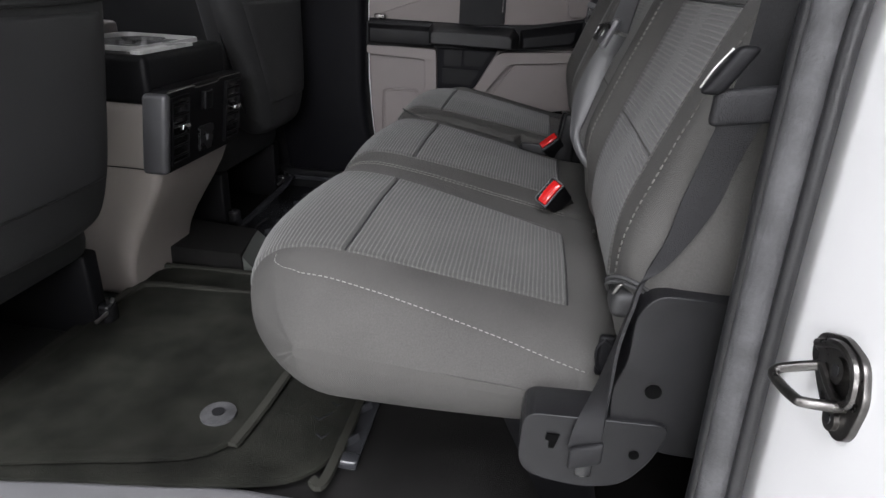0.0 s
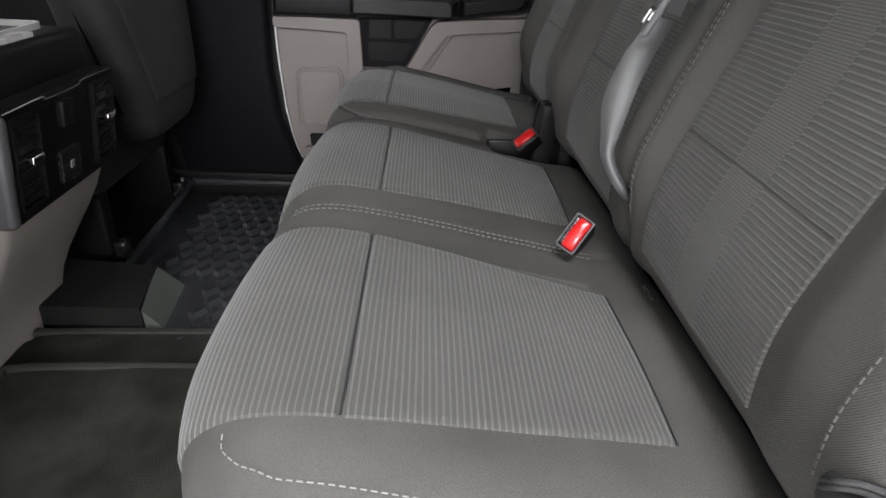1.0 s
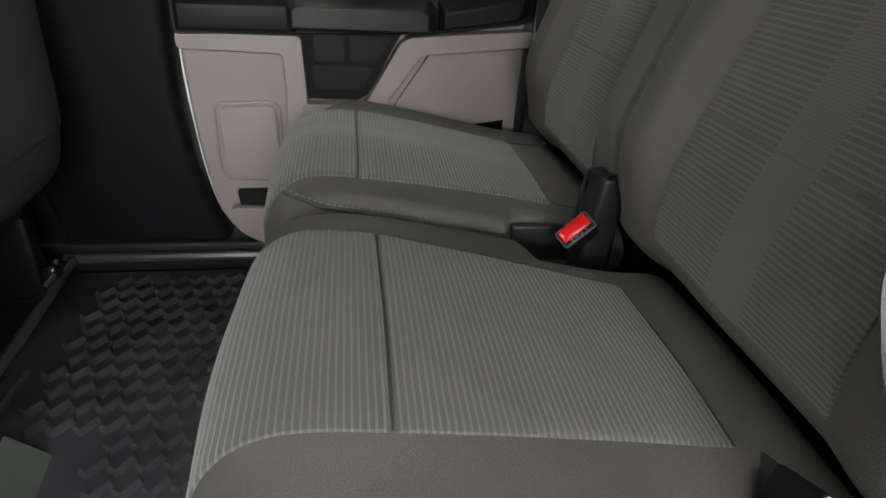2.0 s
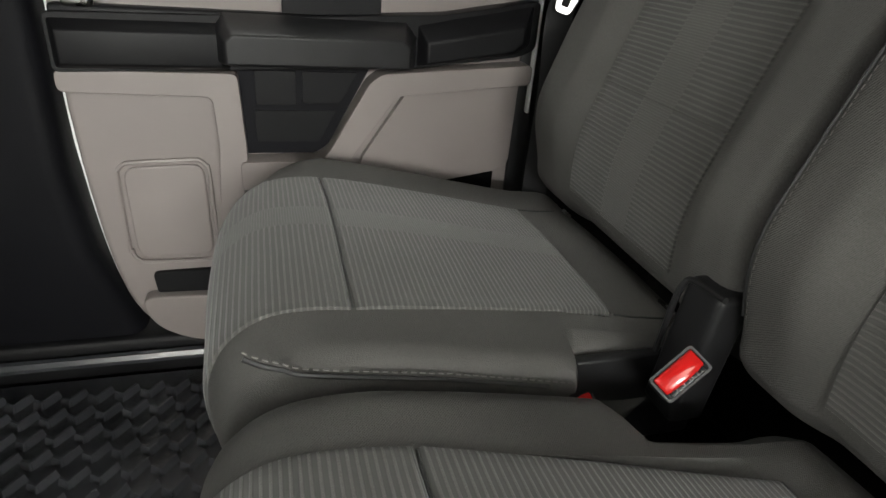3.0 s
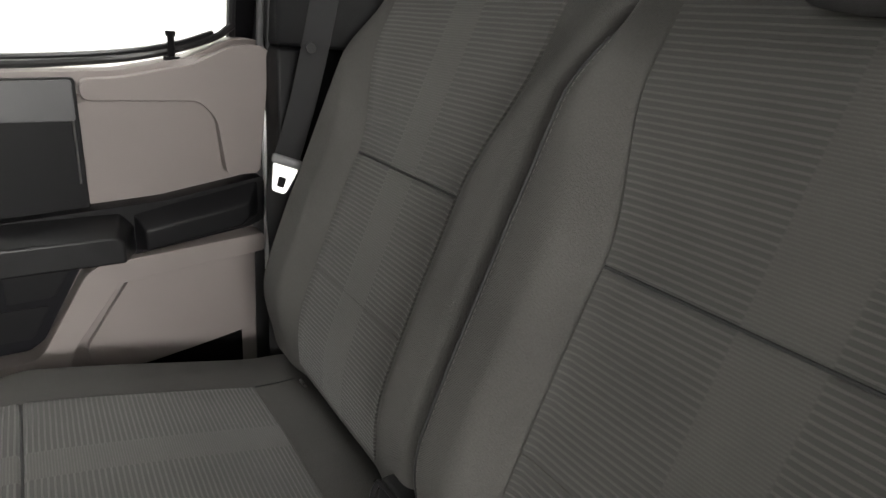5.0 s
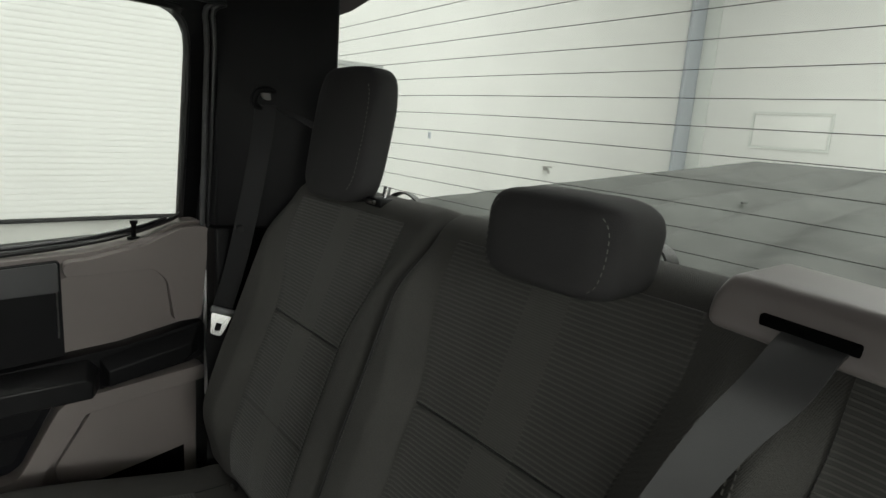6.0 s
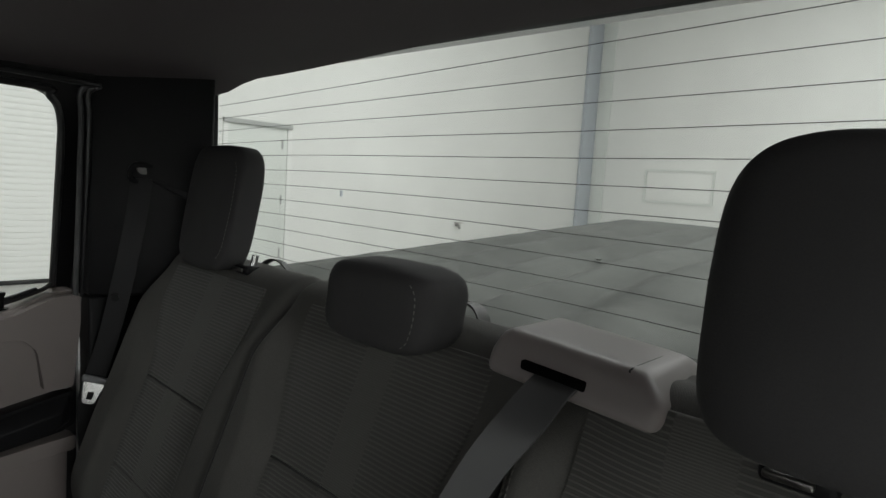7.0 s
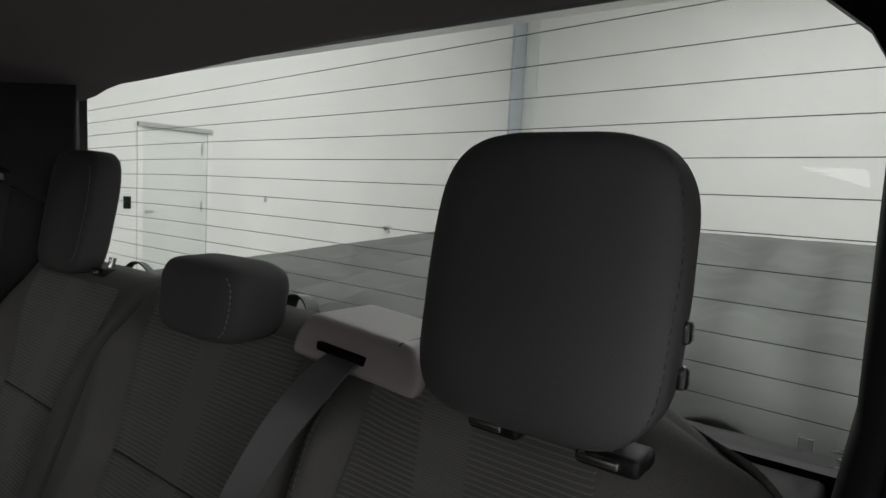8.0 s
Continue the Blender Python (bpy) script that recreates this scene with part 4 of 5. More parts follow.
wpart("ring", tube([(0.042, 0.041, 0.380), (0.041, 0.047, 0.370), (0.041, 0.045, 0.352), (0.042, 0.037, 0.344), (0.042, 0.031, 0.356), (0.042, 0.034, 0.374), (0.042, 0.041, 0.380)], 0.0018, 8, 4), BLACK, seat_hook)

# ---- plastic side cover beside the bench ----
side_cover = thing("seat_side_cover", (0.0, 0.0, 0.3), "black plastic latch cover beside the bench seat", "plastic cover")
wpart("upper_shell", slab(rounded_poly([(0.031, 0.310), (0.036, 0.358), (0.026, 0.388), (0.027, 0.436), (0.012, 0.458), (-0.26, 0.452), (-0.26, 0.29), (-0.02, 0.29)], 0.014), 0, -0.004, 0.050, 0.009, 3), MATTBLACK, side_cover, "black grained plastic shell")
wpart("lower_shell", slab(rounded_poly([(0.112, 0.322), (0.113, 0.262), (0.098, 0.246), (0.05, 0.240), (0.010, 0.250), (-0.012, 0.284), (-0.024, 0.328)], 0.016), 0, -0.010, 0.034, 0.008, 3), MATTBLACK, side_cover, "black plastic foot cover")
wpart("hole", disc((-0.003, -0.001, 0.360), (-1, 0, 0), 0.0075, 0.0022, 16), HOLE, side_cover)
wpart("hole", disc((-0.009, 0.005, 0.290), (-1, 0, 0), 0.005, 0.0022, 12), HOLE, side_cover)
wpart("keyhole", slab([(0.088, 0.302), (0.076, 0.302), (0.078, 0.294), (0.080, 0.286), (0.085, 0.286), (0.085, 0.294), (0.089, 0.296)], 0, -0.0125, -0.006, 0), HOLE, side_cover)
# ---- floor, mats and sill ----
floor = tagged(part("floor", block(0.10, 1.44, -0.30, 1.9, -0.08, 0.0, 0.004), CARPET), "dark carpeted truck cab floor", "floor", kind="structure")
sill = tagged(part("sill", block(-0.14, 0.135, 0.325, 1.9, -0.10, 0.012, 0.022, (2, 4, 1), seg=4), SILLGREY), "grey plastic door sill plate", "sill", kind="structure")
sill_rear = tagged(part("sill_rear", block(-0.14, 0.099, -0.30, 0.322, -0.10, -0.002, 0.01), CARPET), "dark carpeted edge below the seat", "sill", kind="structure")


def noisy_sheet(outline_box, z, amp, fn_in, nx=40, ny=40, thick=0.006):
    """A soft mat: a grid within an outline, slightly uneven."""
    x0, x1, y0, y1 = outline_box
    bm = bmesh.new()
    grid = {}
    for i in range(nx + 1):
        for j in range(ny + 1):
            x, y = fn_in(i / nx, j / ny)
            h = z + amp * noise.noise((x * 7, y * 7, 0.3)) + 0.4 * amp * noise.noise((x * 25, y * 25, 2.3))
            edge = min(i, nx - i, j, ny - j)
            h += 0.0025 if edge == 1 else 0
            grid[i, j] = (bm.verts.new((x, y, h)), bm.verts.new((x, y, h - thick)))
    for i in range(nx):
        for j in range(ny):
            q = [grid[i, j], grid[i + 1, j], grid[i + 1, j + 1], grid[i, j + 1]]
            bm.faces.new([v[0] for v in q])
            bm.faces.new([v[1] for v in q][::-1])
    for a in range(nx):
        for j in (0, ny):
            bm.faces.new((grid[a, j][0], grid[a + 1, j][0], grid[a + 1, j][1], grid[a, j][1]))
    for a in range(ny):
        for i in (0, nx):
            bm.faces.new((grid[i, a][0], grid[i, a + 1][0], grid[i, a + 1][1], grid[i, a][1]))
    return bm


def quad_map(a, b, c, d, round_to=0.35):
    """A patch between four corners, with its own corners drawn in."""
    pa, pb, pc, pd = (Vector((*p, 0)) for p in (a, b, c, d))
    mid = (pa + pb + pc + pd) / 4

    def fn(u, v):
        p = (pa * (1 - u) + pb * u) * (1 - v) + (pd * (1 - u) + pc * u) * v
        k = (abs(2 * u - 1) ** 6) * (abs(2 * v - 1) ** 6)
        p = p.lerp(mid, 0.09 * k)
        return p.x, p.y

    return fn


def band(points, width=0.016, high=0.0035):
    """A low rounded edging laid along a line on a mat."""
    line = smooth_line(points, 8)
    bm = bmesh.new()
    rows = []
    for i, p in enumerate(line):
        way = (line[min(i + 1, len(line) - 1)] - line[max(i - 1, 0)]).normalized()
        side = Vector((-way.y, way.x, 0))
        rows.append([bm.verts.new(p + side * u * width / 2 + Vector((0, 0, h + 0.001 * noise.noise(p * 30)))) for u, h in ((-1, -0.004), (-0.8, high * 0.8), (-0.3, high), (0.3, high), (0.8, high * 0.8), (1, -0.004))])
    for r0, r1 in zip(rows, rows[1:]):
        for k in range(5):
            bm.faces.new((r0[k], r0[k + 1], r1[k + 1], r1[k]))
        bm.faces.new((r0[5], r0[0], r1[0], r1[5]))
    bm.faces.new(rows[0])
    bm.faces.new(rows[-1])
    return bm


lower_mat = thing("carpet_floor_mat", (0.4, 0.65, 0.0), "worn dark carpet floor mat lying under another", "floor mat", "floor mats")
wpart("carpet", noisy_sheet((0, 1, 0, 1), 0.024, 0.003, quad_map((0.135, 0.372), (0.752, 0.372), (0.735, 0.99), (0.04, 0.99))), MATCARPET, lower_mat)
wpart("binding", band([(0.150, 0.392, 0.024), (0.15, 0.374, 0.024), (0.28, 0.371, 0.024), (0.41, 0.373, 0.025), (0.70, 0.374, 0.025), (0.742, 0.40, 0.025), (0.740, 0.70, 0.026), (0.730, 0.97, 0.026)]), BINDING, lower_mat, "bound edge")
upper_mat = thing("carpet_floor_mat", (0.4, 0.75, 0.03), "dusty dark carpet mat with a grommet on another mat", "floor mat", "floor mats")
wpart("carpet", noisy_sheet((0, 1, 0, 1), 0.036, 0.004, quad_map((0.155, 0.522), (0.630, 0.500), (0.622, 0.955), (0.05, 0.96))), MATCARPET, upper_mat)
wpart("binding", band([(0.18, 0.526, 0.036), (0.26, 0.519, 0.036), (0.345, 0.515, 0.037), (0.59, 0.507, 0.037), (0.622, 0.53, 0.037), (0.625, 0.72, 0.037), (0.616, 0.92, 0.037), (0.59, 0.952, 0.037), (0.45, 0.957, 0.037)]), BINDING, upper_mat, "bound edge")
wpart("grommet", disc((0.238, 0.578, 0.037), (0, 0, 1), 0.028, 0.004, 24), SEAL, upper_mat, "grey plastic grommet")
wpart("grommet_hole", disc((0.238, 0.578, 0.0435), (0, 0, 1), 0.010, 0.001, 16), GLOSSBLACK, upper_mat)

tray = thing("rubber_floor_tray", (1.1, 0.65, 0.0), "black rubber tray mat with a chevron tread", "floor mat", "floor mats")
wpart("tray_base", block(0.20, 1.420, 0.34, 0.925, 0.003, 0.014, 0.004), TRAY, tray)
wpart("rim", tube([(0.95, 0.914, 0.020), (1.10, 0.915, 0.024), (1.30, 0.915, 0.036), (1.405, 0.912, 0.046), (1.420, 0.885, 0.046), (1.422, 0.36, 0.045)], 0.010, 8, 6), TRAY, tray, "raised rim")
wpart("rim", tube([(1.00, 0.880, 0.014), (1.06, 0.878, 0.016), (1.10, 0.876, 0.014)], 0.006, 8, 6), TRAY, tray, "raised rib")
wpart("rim", block(0.195, 0.22, 0.338, 0.62, 0.003, 0.022, 0.006), TRAY, tray, "raised rim")
tunnel = thing("tunnel_hump", (0.80, 0.87, 0.0), "black carpeted floor tunnel with a grey rubber flank", "floor tunnel")
wpart("tunnel_top", prism([(0.756, 0.785, 0.006), (0.922, 0.815, 0.006), (0.95, 1.02, 0.006), (0.756, 1.02, 0.006), (0.756, 0.787, 0.064), (0.915, 0.819, 0.062), (0.94, 1.02, 0.062), (0.756, 1.02, 0.064)]), CARPET, tunnel, "black carpet")
wpart("tunnel_flank", prism([(0.764, 0.748, 0.006), (0.924, 0.764, 0.006), (0.924, 0.814, 0.006), (0.764, 0.788, 0.006), (0.764, 0.754, 0.016), (0.920, 0.770, 0.016), (0.918, 0.817, 0.058), (0.764, 0.793, 0.058)]), SMOOTHRUBBER, tunnel, "smooth grey rubber flank")


def tread(x0, x1, y0, y1):
    """Raised hooked bars of a tread in staggered rows, one joined piece."""
    bm = bmesh.new()
    px, py = 0.0400, 0.036
    for i in range(int((x1 - x0) / px)):
        for j in range(int((y1 - y0) / py)):
            c = Vector((x0 + i * px + 0.020, y0 + (j + 0.5 * (i % 2)) * py + 0.016, 0.013))
            if c.x < 0.95 and c.y > 0.715:
                continue
            for turn, off, long in ((-0.62, (0, 0), 0.0150), (0.95, (-0.0085, 0.0135), 0.0085)):
                a = c + Vector((*off, 0))
                way = Vector((math.cos(turn), math.sin(turn), 0))
                side = Vector((-way.y, way.x, 0))
                corners = [(-long, -0.0044), (long, -0.0044), (long, 0.0044), (-long, 0.0044)]
                lo = [bm.verts.new(a + way * u + side * v) for u, v in corners]
                hi = [bm.verts.new(a + way * u * 0.88 + side * v * 0.35 + Vector((0, 0, 0.0130))) for u, v in corners]
                bm.faces.new(hi)
                for k in range(4):
                    bm.faces.new((lo[k], lo[(k + 1) % 4], hi[(k + 1) % 4], hi[k]))
    return bm


tagged(wpart("tread", tread(0.71, 1.40, 0.36, 0.86), TRAY, tray), kind="stuff")
tagged(wpart("tread", tread(0.225, 0.46, 0.345, 0.44), TRAY, tray), kind="stuff")

# ---- far rear door ----
def lean_in(bm, k, z0):
    """Leans a piece inwards above a height."""
    for v in bm.verts:
        v.co.x -= k * (v.co.z - z0)
    return bm


def facet(base, front, x_base, x_front, bevel=0.003):
    """A raised block whose front face is smaller than its base, with slanted flanks."""
    bm = bmesh.new()
    low = [bm.verts.new((x_base, y, z)) for y, z in base]
    high = [bm.verts.new((x_front, y, z)) for y, z in front]
    bm.faces.new(high)
    bm.faces.new(low[::-1])
    for k in range(len(low)):
        bm.faces.new((low[k], low[(k + 1) % len(low)], high[(k + 1) % len(low)], high[k]))
    bmesh.ops.recalc_face_normals(bm, faces=bm.faces[:])
    bmesh.ops.bevel(bm, geom=bm.edges[:], offset=bevel, segments=3, affect="EDGES", profile=0.5)
    return bm


def smooth_corner(grow):
    """The door's curved lower front edge, from its side to its foot."""
    line = smooth_line([(0, 0.652, 0.44), (0, 0.646, 0.33), (0, 0.634, 0.22), (0, 0.614, 0.14), (0, 0.580, 0.095), (0, 0.53, 0.072), (0, 0.45, 0.065)], 3)
    return [(p.y + grow, p.z - grow) for p in line]


rear_door = thing("rear_door", (1.5, 0.35, 0.3), "closed truck rear door with tan and black trim panels", "car door", "truck doors")
wpart("door_shell", slab(smooth_corner(0.0042) + [(0.004, 0.03), (0.004, 0.715), (0.658, 0.735)], 0, 1.472, 1.58, 0.002, 1), WHITE, rear_door, "white painted steel shell")
wpart("shell_edge", block(1.410, 1.474, -0.0070, -0.0030, 0.445, 0.715, 0.001), WHITE, rear_door, "white painted door edge")
trim = wpart("trim_panel", slab(smooth_corner(0.0) + [(0.0, 0.045), (0.0, 0.640), (0.652, 0.640)], 0, 1.428, 1.474, 0.008, 3), TAN, rear_door, "tan moulded plastic trim")
# Lower front field: a raised rim above and beside it, speaker grille and map pocket.
wpart("rim", slab(rounded_poly([(0.650, 0.497), (0.436, 0.497), (0.430, 0.385), (0.455, 0.20), (0.480, 0.20), (0.466, 0.40), (0.470, 0.466), (0.650, 0.470)], 0.010), 0, 1.396, 1.434, 0.005, 3), TAN, trim)
wpart("speaker_grille", slab(rounded_poly([(0.596, 0.222), (0.489, 0.221), (0.492, 0.366), (0.599, 0.361)], 0.02), 0, 1.423, 1.434, 0.003, 2), TAN, trim, "perforated tan speaker panel")
wpart("grille_edge", tube([(1.424, y, z) for y, z in rounded_poly([(0.603, 0.215), (0.483, 0.214), (0.486, 0.373), (0.606, 0.368)], 0.022, 3)] + [(1.424, 0.606, 0.232)], 0.003, 6, 2), TAN, trim)
wpart("pocket_lip", slab(rounded_poly([(0.585, 0.112), (0.53, 0.080), (0.43, 0.080), (0.43, 0.160), (0.602, 0.164)], 0.025), 0, 1.404, 1.430, 0.010, 3), TAN, trim)
# A black slab on the trim stands for the shaded pocket opening.
wpart("pocket_opening", slab(rounded_poly([(0.576, 0.160), (0.470, 0.160), (0.468, 0.200), (0.580, 0.197)], 0.008), 0, 1.420, 1.4275, 0.001, 1), BLACK, trim, "dark map pocket")
# Lower rear field: a rim that runs down a slant and along the foot of the switch panel.
wpart("rim", slab(rounded_poly([(0.006, 0.520), (0.006, 0.492), (0.222, 0.472), (0.285, 0.385), (0.300, 0.342), (0.44, 0.338), (0.44, 0.378), (0.332, 0.380), (0.318, 0.392), (0.262, 0.490), (0.245, 0.502)], 0.008), 0, 1.390, 1.434, 0.005, 3), TAN, trim)
wpart("lower_field", slab(rounded_poly([(0.014, 0.498), (0.016, 0.364), (0.034, 0.352), (0.12, 0.339), (0.20, 0.327), (0.268, 0.345), (0.270, 0.372), (0.203, 0.474)], 0.010), 0, 1.416, 1.434, 0.006, 3), TAN, trim)
# Shade in the gap below the field, laid on as a dark slab.
wpart("foot_gap", slab(rounded_poly([(0.040, 0.349), (0.040, 0.28), (0.25, 0.28), (0.24, 0.322), (0.12, 0.336)], 0.003), 0, 1.422, 1.4275, 0.001, 1), HOLE, trim)
# Black middle: armrest beam, pad, switch panel, pull strip.
arm = wpart("armrest", slab(rounded_poly([(0.650, 0.494), (0.650, 0.564), (0.36, 0.570), (0.16, 0.582), (0.004, 0.606), (0.004, 0.540), (0.030, 0.530), (0.20, 0.510)], 0.010), 0, 1.395, 1.430, 0.009, 3), BLACK, rear_door, "black plastic armrest beam")
wpart("front_cap", facet([(0.648, 0.498), (0.648, 0.560), (0.440, 0.562), (0.440, 0.500)], [(0.636, 0.506), (0.636, 0.546), (0.452, 0.548), (0.452, 0.508)], 1.400, 1.378), BLACK, arm)
wpart("pad", facet([(0.196, 0.512), (0.196, 0.552), (0.212, 0.572), (0.450, 0.572), (0.464, 0.554), (0.464, 0.512)], [(0.216, 0.517), (0.216, 0.545), (0.226, 0.553), (0.436, 0.553), (0.446, 0.545), (0.446, 0.517)], 1.402, 1.346), MATTBLACK, arm, "black grained armrest pad")
wpart("rear_cap", facet([(0.200, 0.513), (0.200, 0.572), (0.150, 0.582), (0.010, 0.606), (0.010, 0.547), (0.036, 0.532)], [(0.186, 0.519), (0.186, 0.547), (0.150, 0.553), (0.034, 0.572), (0.034, 0.552), (0.048, 0.539)], 1.400, 1.376), BLACK, arm, "smooth black end cap")
wpart("tray_floor", block(1.402, 1.428, 0.26, 0.645, 0.556, 0.572, 0.005), BLACK, arm)
sw = wpart("switch_panel", slab(rounded_poly([(0.438, 0.508), (0.256, 0.508), (0.318, 0.394), (0.336, 0.382), (0.434, 0.382)], 0.006), 0, 1.420, 1.436, 0.003, 2), PILLARBLACK, rear_door, "black switch panel")
wpart("switch_plate", slab(rounded_poly([(0.415, 0.498), (0.360, 0.498), (0.360, 0.452), (0.415, 0.452)], 0.004), 0, 1.4165, 1.424, 0.0015, 2), BLACK, sw)
wpart("switch_plate", slab(rounded_poly([(0.352, 0.498), (0.275, 0.498), (0.300, 0.456), (0.352, 0.454)], 0.004), 0, 1.4165, 1.424, 0.0015, 2), BLACK, sw)
wpart("switch_plate", slab(rounded_poly([(0.418, 0.444), (0.306, 0.444), (0.330, 0.400), (0.416, 0.400)], 0.004), 0, 1.4175, 1.424, 0.0015, 2), BLACK, sw)
wpart("pull_handle", rounded_box((1.402, 0.61, 0.578), (0.014, 0.035, 0.016), 0.005, seg=3), DARKSTEEL, arm, "bright door release")
# Upper trim: tan field with a hollow, black strip, sill and seal.
up = wpart("upper_trim", lean_in(slab(rounded_poly([(0.004, 0.606), (0.002, 0.780), (0.015, 0.800), (0.055, 0.798), (0.110, 0.768), (0.20, 0.750), (0.650, 0.738), (0.650, 0.566), (0.20, 0.566)], 0.012), 0, 1.426, 1.480, 0.010, 3), 0.05, 0.62), TAN, rear_door, "tan moulded upper trim")
wpart("hollow_rim", lean_in(slab(rounded_poly([(0.242, 0.716), (0.100, 0.714), (0.074, 0.690), (0.063, 0.630), (0.060, 0.609), (0.006, 0.609), (0.004, 0.778), (0.02, 0.792), (0.054, 0.790), (0.108, 0.761), (0.20, 0.743), (0.242, 0.741)], 0.012), 0, 1.401, 1.440, 0.010, 5), 0.05, 0.62), TAN, up)
wpart("pull_strip", lean_in(slab(rounded_poly([(0.245, 0.562), (0.245, 0.742), (0.375, 0.738), (0.375, 0.562)], 0.006), 0, 1.412, 1.445, 0.006, 2), 0.04, 0.62), BLACK, rear_door, "black strip with a fine edge line")
wpart("strip_step", lean_in(slab(rounded_poly([(0.249, 0.690), (0.249, 0.740), (0.371, 0.736), (0.371, 0.690)], 0.004), 0, 1.4085, 1.420, 0.003, 2), 0.04, 0.62), CHEEK, rear_door, "dark grey upper end of the strip")
wpart("strip_line", tube([(1.4115, 0.252, 0.610), (1.4065, 0.252, 0.736)], 0.0014, 6, 2), STEEL, rear_door)
wpart("seal", tube([(1.447, 0.655, 0.745), (1.447, 0.35, 0.752), (1.446, 0.20, 0.762), (1.443, 0.12, 0.778), (1.441, 0.07, 0.798), (1.440, 0.045, 0.818)], 0.0055, 8, 6), RUBBER, rear_door, "black rubber window seal")
wpart("seal", tube([(1.452, 0.655, 0.752), (1.452, 0.35, 0.760), (1.450, 0.20, 0.770), (1.447, 0.12, 0.786), (1.445, 0.07, 0.806)], 0.004, 8, 6), RUBBER, rear_door, "black rubber window seal")
knob = wpart("lock_knob", tube([(1.438, 0.127, 0.765), (1.436, 0.127, 0.800)], 0.0045, 10, 1, False), BLACK, rear_door, "black lock knob")
wpart("knob_base", disc((1.438, 0.127, 0.762), (0, 0, 1), 0.011, 0.006, 14), BLACK, knob)
wpart("knob_head", disc((1.436, 0.127, 0.797), (0, 0, 1), 0.0065, 0.008, 12), BLACK, knob)
# Added block that keeps outside light from leaking through the door gap.
tagged(part("trim_seal", block(1.476, 1.56, -0.040, 0.012, -0.05, 0.79, 0.003), RUBBER), "black filler that blocks light between door and pillar", "trim", kind="structure")
frame_out = rounded_poly([(-0.004, 0.770), (0.668, 0.745), (0.668, 1.230), (-0.004, 1.230)], [0.01, 0.01, 0.03, 0.03])
frame_in = rounded_poly([(0.036, 0.770), (0.640, 0.745), (0.640, 1.180), (0.044, 1.180)], [0.01, 0.01, 0.05, 0.065])
wpart("window_frame", lean_in(ring(frame_out, frame_in, 0, 1.472, 1.500), 0.27, 0.80), BLACK, rear_door, "black window frame")
pane = wpart("window_pane", lean_in(slab(rounded_poly([(0.030, 0.765), (0.646, 0.742), (0.646, 1.190), (0.038, 1.190)], 0.03), 0, 1.484, 1.488, 0), 0.27, 0.80), GLASS, rear_door, "clear side glass")
pane.visible_shadow = False
wpart("frame_seal", lean_in(tube([(1.468, 0.040, 0.80), (1.468, 0.041, 1.00), (1.468, 0.046, 1.12), (1.468, 0.066, 1.165), (1.468, 0.12, 1.180), (1.468, 0.68, 1.182)], 0.006, 8, 6), 0.27, 0.80), RUBBER, rear_door, "black rubber seal")


def splay(ob):
    """The door stands a little askew to the seats: its rear end lies further out and a little nearer than its front."""
    for v in ob.data.vertices:
        out = 0.085 * (0.65 - v.co.y) * (1 - smoothstep(0.76, 0.84, v.co.z))
        grow = 1 + out / (v.co.x - 0.63)
        back = 0.018 * (1 - smoothstep(-0.01, 0.16, v.co.y)) * (1 - smoothstep(0.72, 0.80, v.co.z))
        v.co = Vector((v.co.x + out, 0.30 + (v.co.y + back - 0.30) * grow, 0.68 + (v.co.z - 0.68) * grow))
    for child in ob.children:
        splay(child)


for child in rear_door.children:
    splay(child)

# ---- cab shell ----
def headliner_shape(p):
    p.z += (0.012 + 0.018 * smoothstep(1.28, 0.55, p.x)) * smoothstep(0.05, -0.25, p.y)
    side = min(p.x - 0.0, 1.40 - p.x)
    p.z -= 0.024 * (1 - smoothstep(0.0, 0.16, side)) + 0.006 * (1 - smoothstep(-0.25, -0.05, p.y))
    return p


headliner = tagged(part("ceiling", block(-0.03, 1.425, -0.262, 1.9, 1.232, 1.274, 0.012, (24, 24, 1), headliner_shape, 3), HEADLINER), "dark cloth headliner over the cab", "ceiling", kind="structure")
roof = tagged(part("roof", block(-0.10, 1.50, -0.36, 1.9, 1.275, 1.31, 0.01), WHITE), "white painted cab roof", "roof", kind="structure")
rear_wall = tagged(part("wall_rear", block(-0.05, 1.5, -0.345, -0.272, -0.08, 0.828, 0.004), BLACK), "black trimmed rear wall of the cab", "wall", kind="structure")
shelf = tagged(part("trim_shelf", block(0.0, 1.40, -0.268, -0.19, 0.80, 0.832, 0.008), BLACK), "black ledge below the rear window", "trim", kind="structure")


def between(lower, z0, upper, z1):
    """A solid between two outlines at two heights, with equally many corners."""
    bm = bmesh.new()
    lo = [bm.verts.new((*p, z0)) for p in lower]
    hi = [bm.verts.new((*p, z1)) for p in upper]
    bm.faces.new(lo[::-1])
    bm.faces.new(hi)
    for k in range(len(lo)):
        j = (k + 1) % len(lo)
        bm.faces.new((lo[k], lo[j], hi[j], hi[k]))
    bmesh.ops.recalc_face_normals(bm, faces=bm.faces[:])
    bmesh.ops.bevel(bm, geom=bm.edges[:], offset=0.006, segments=3, profile=0.5, affect="EDGES", clamp_overlap=True)
    return bm


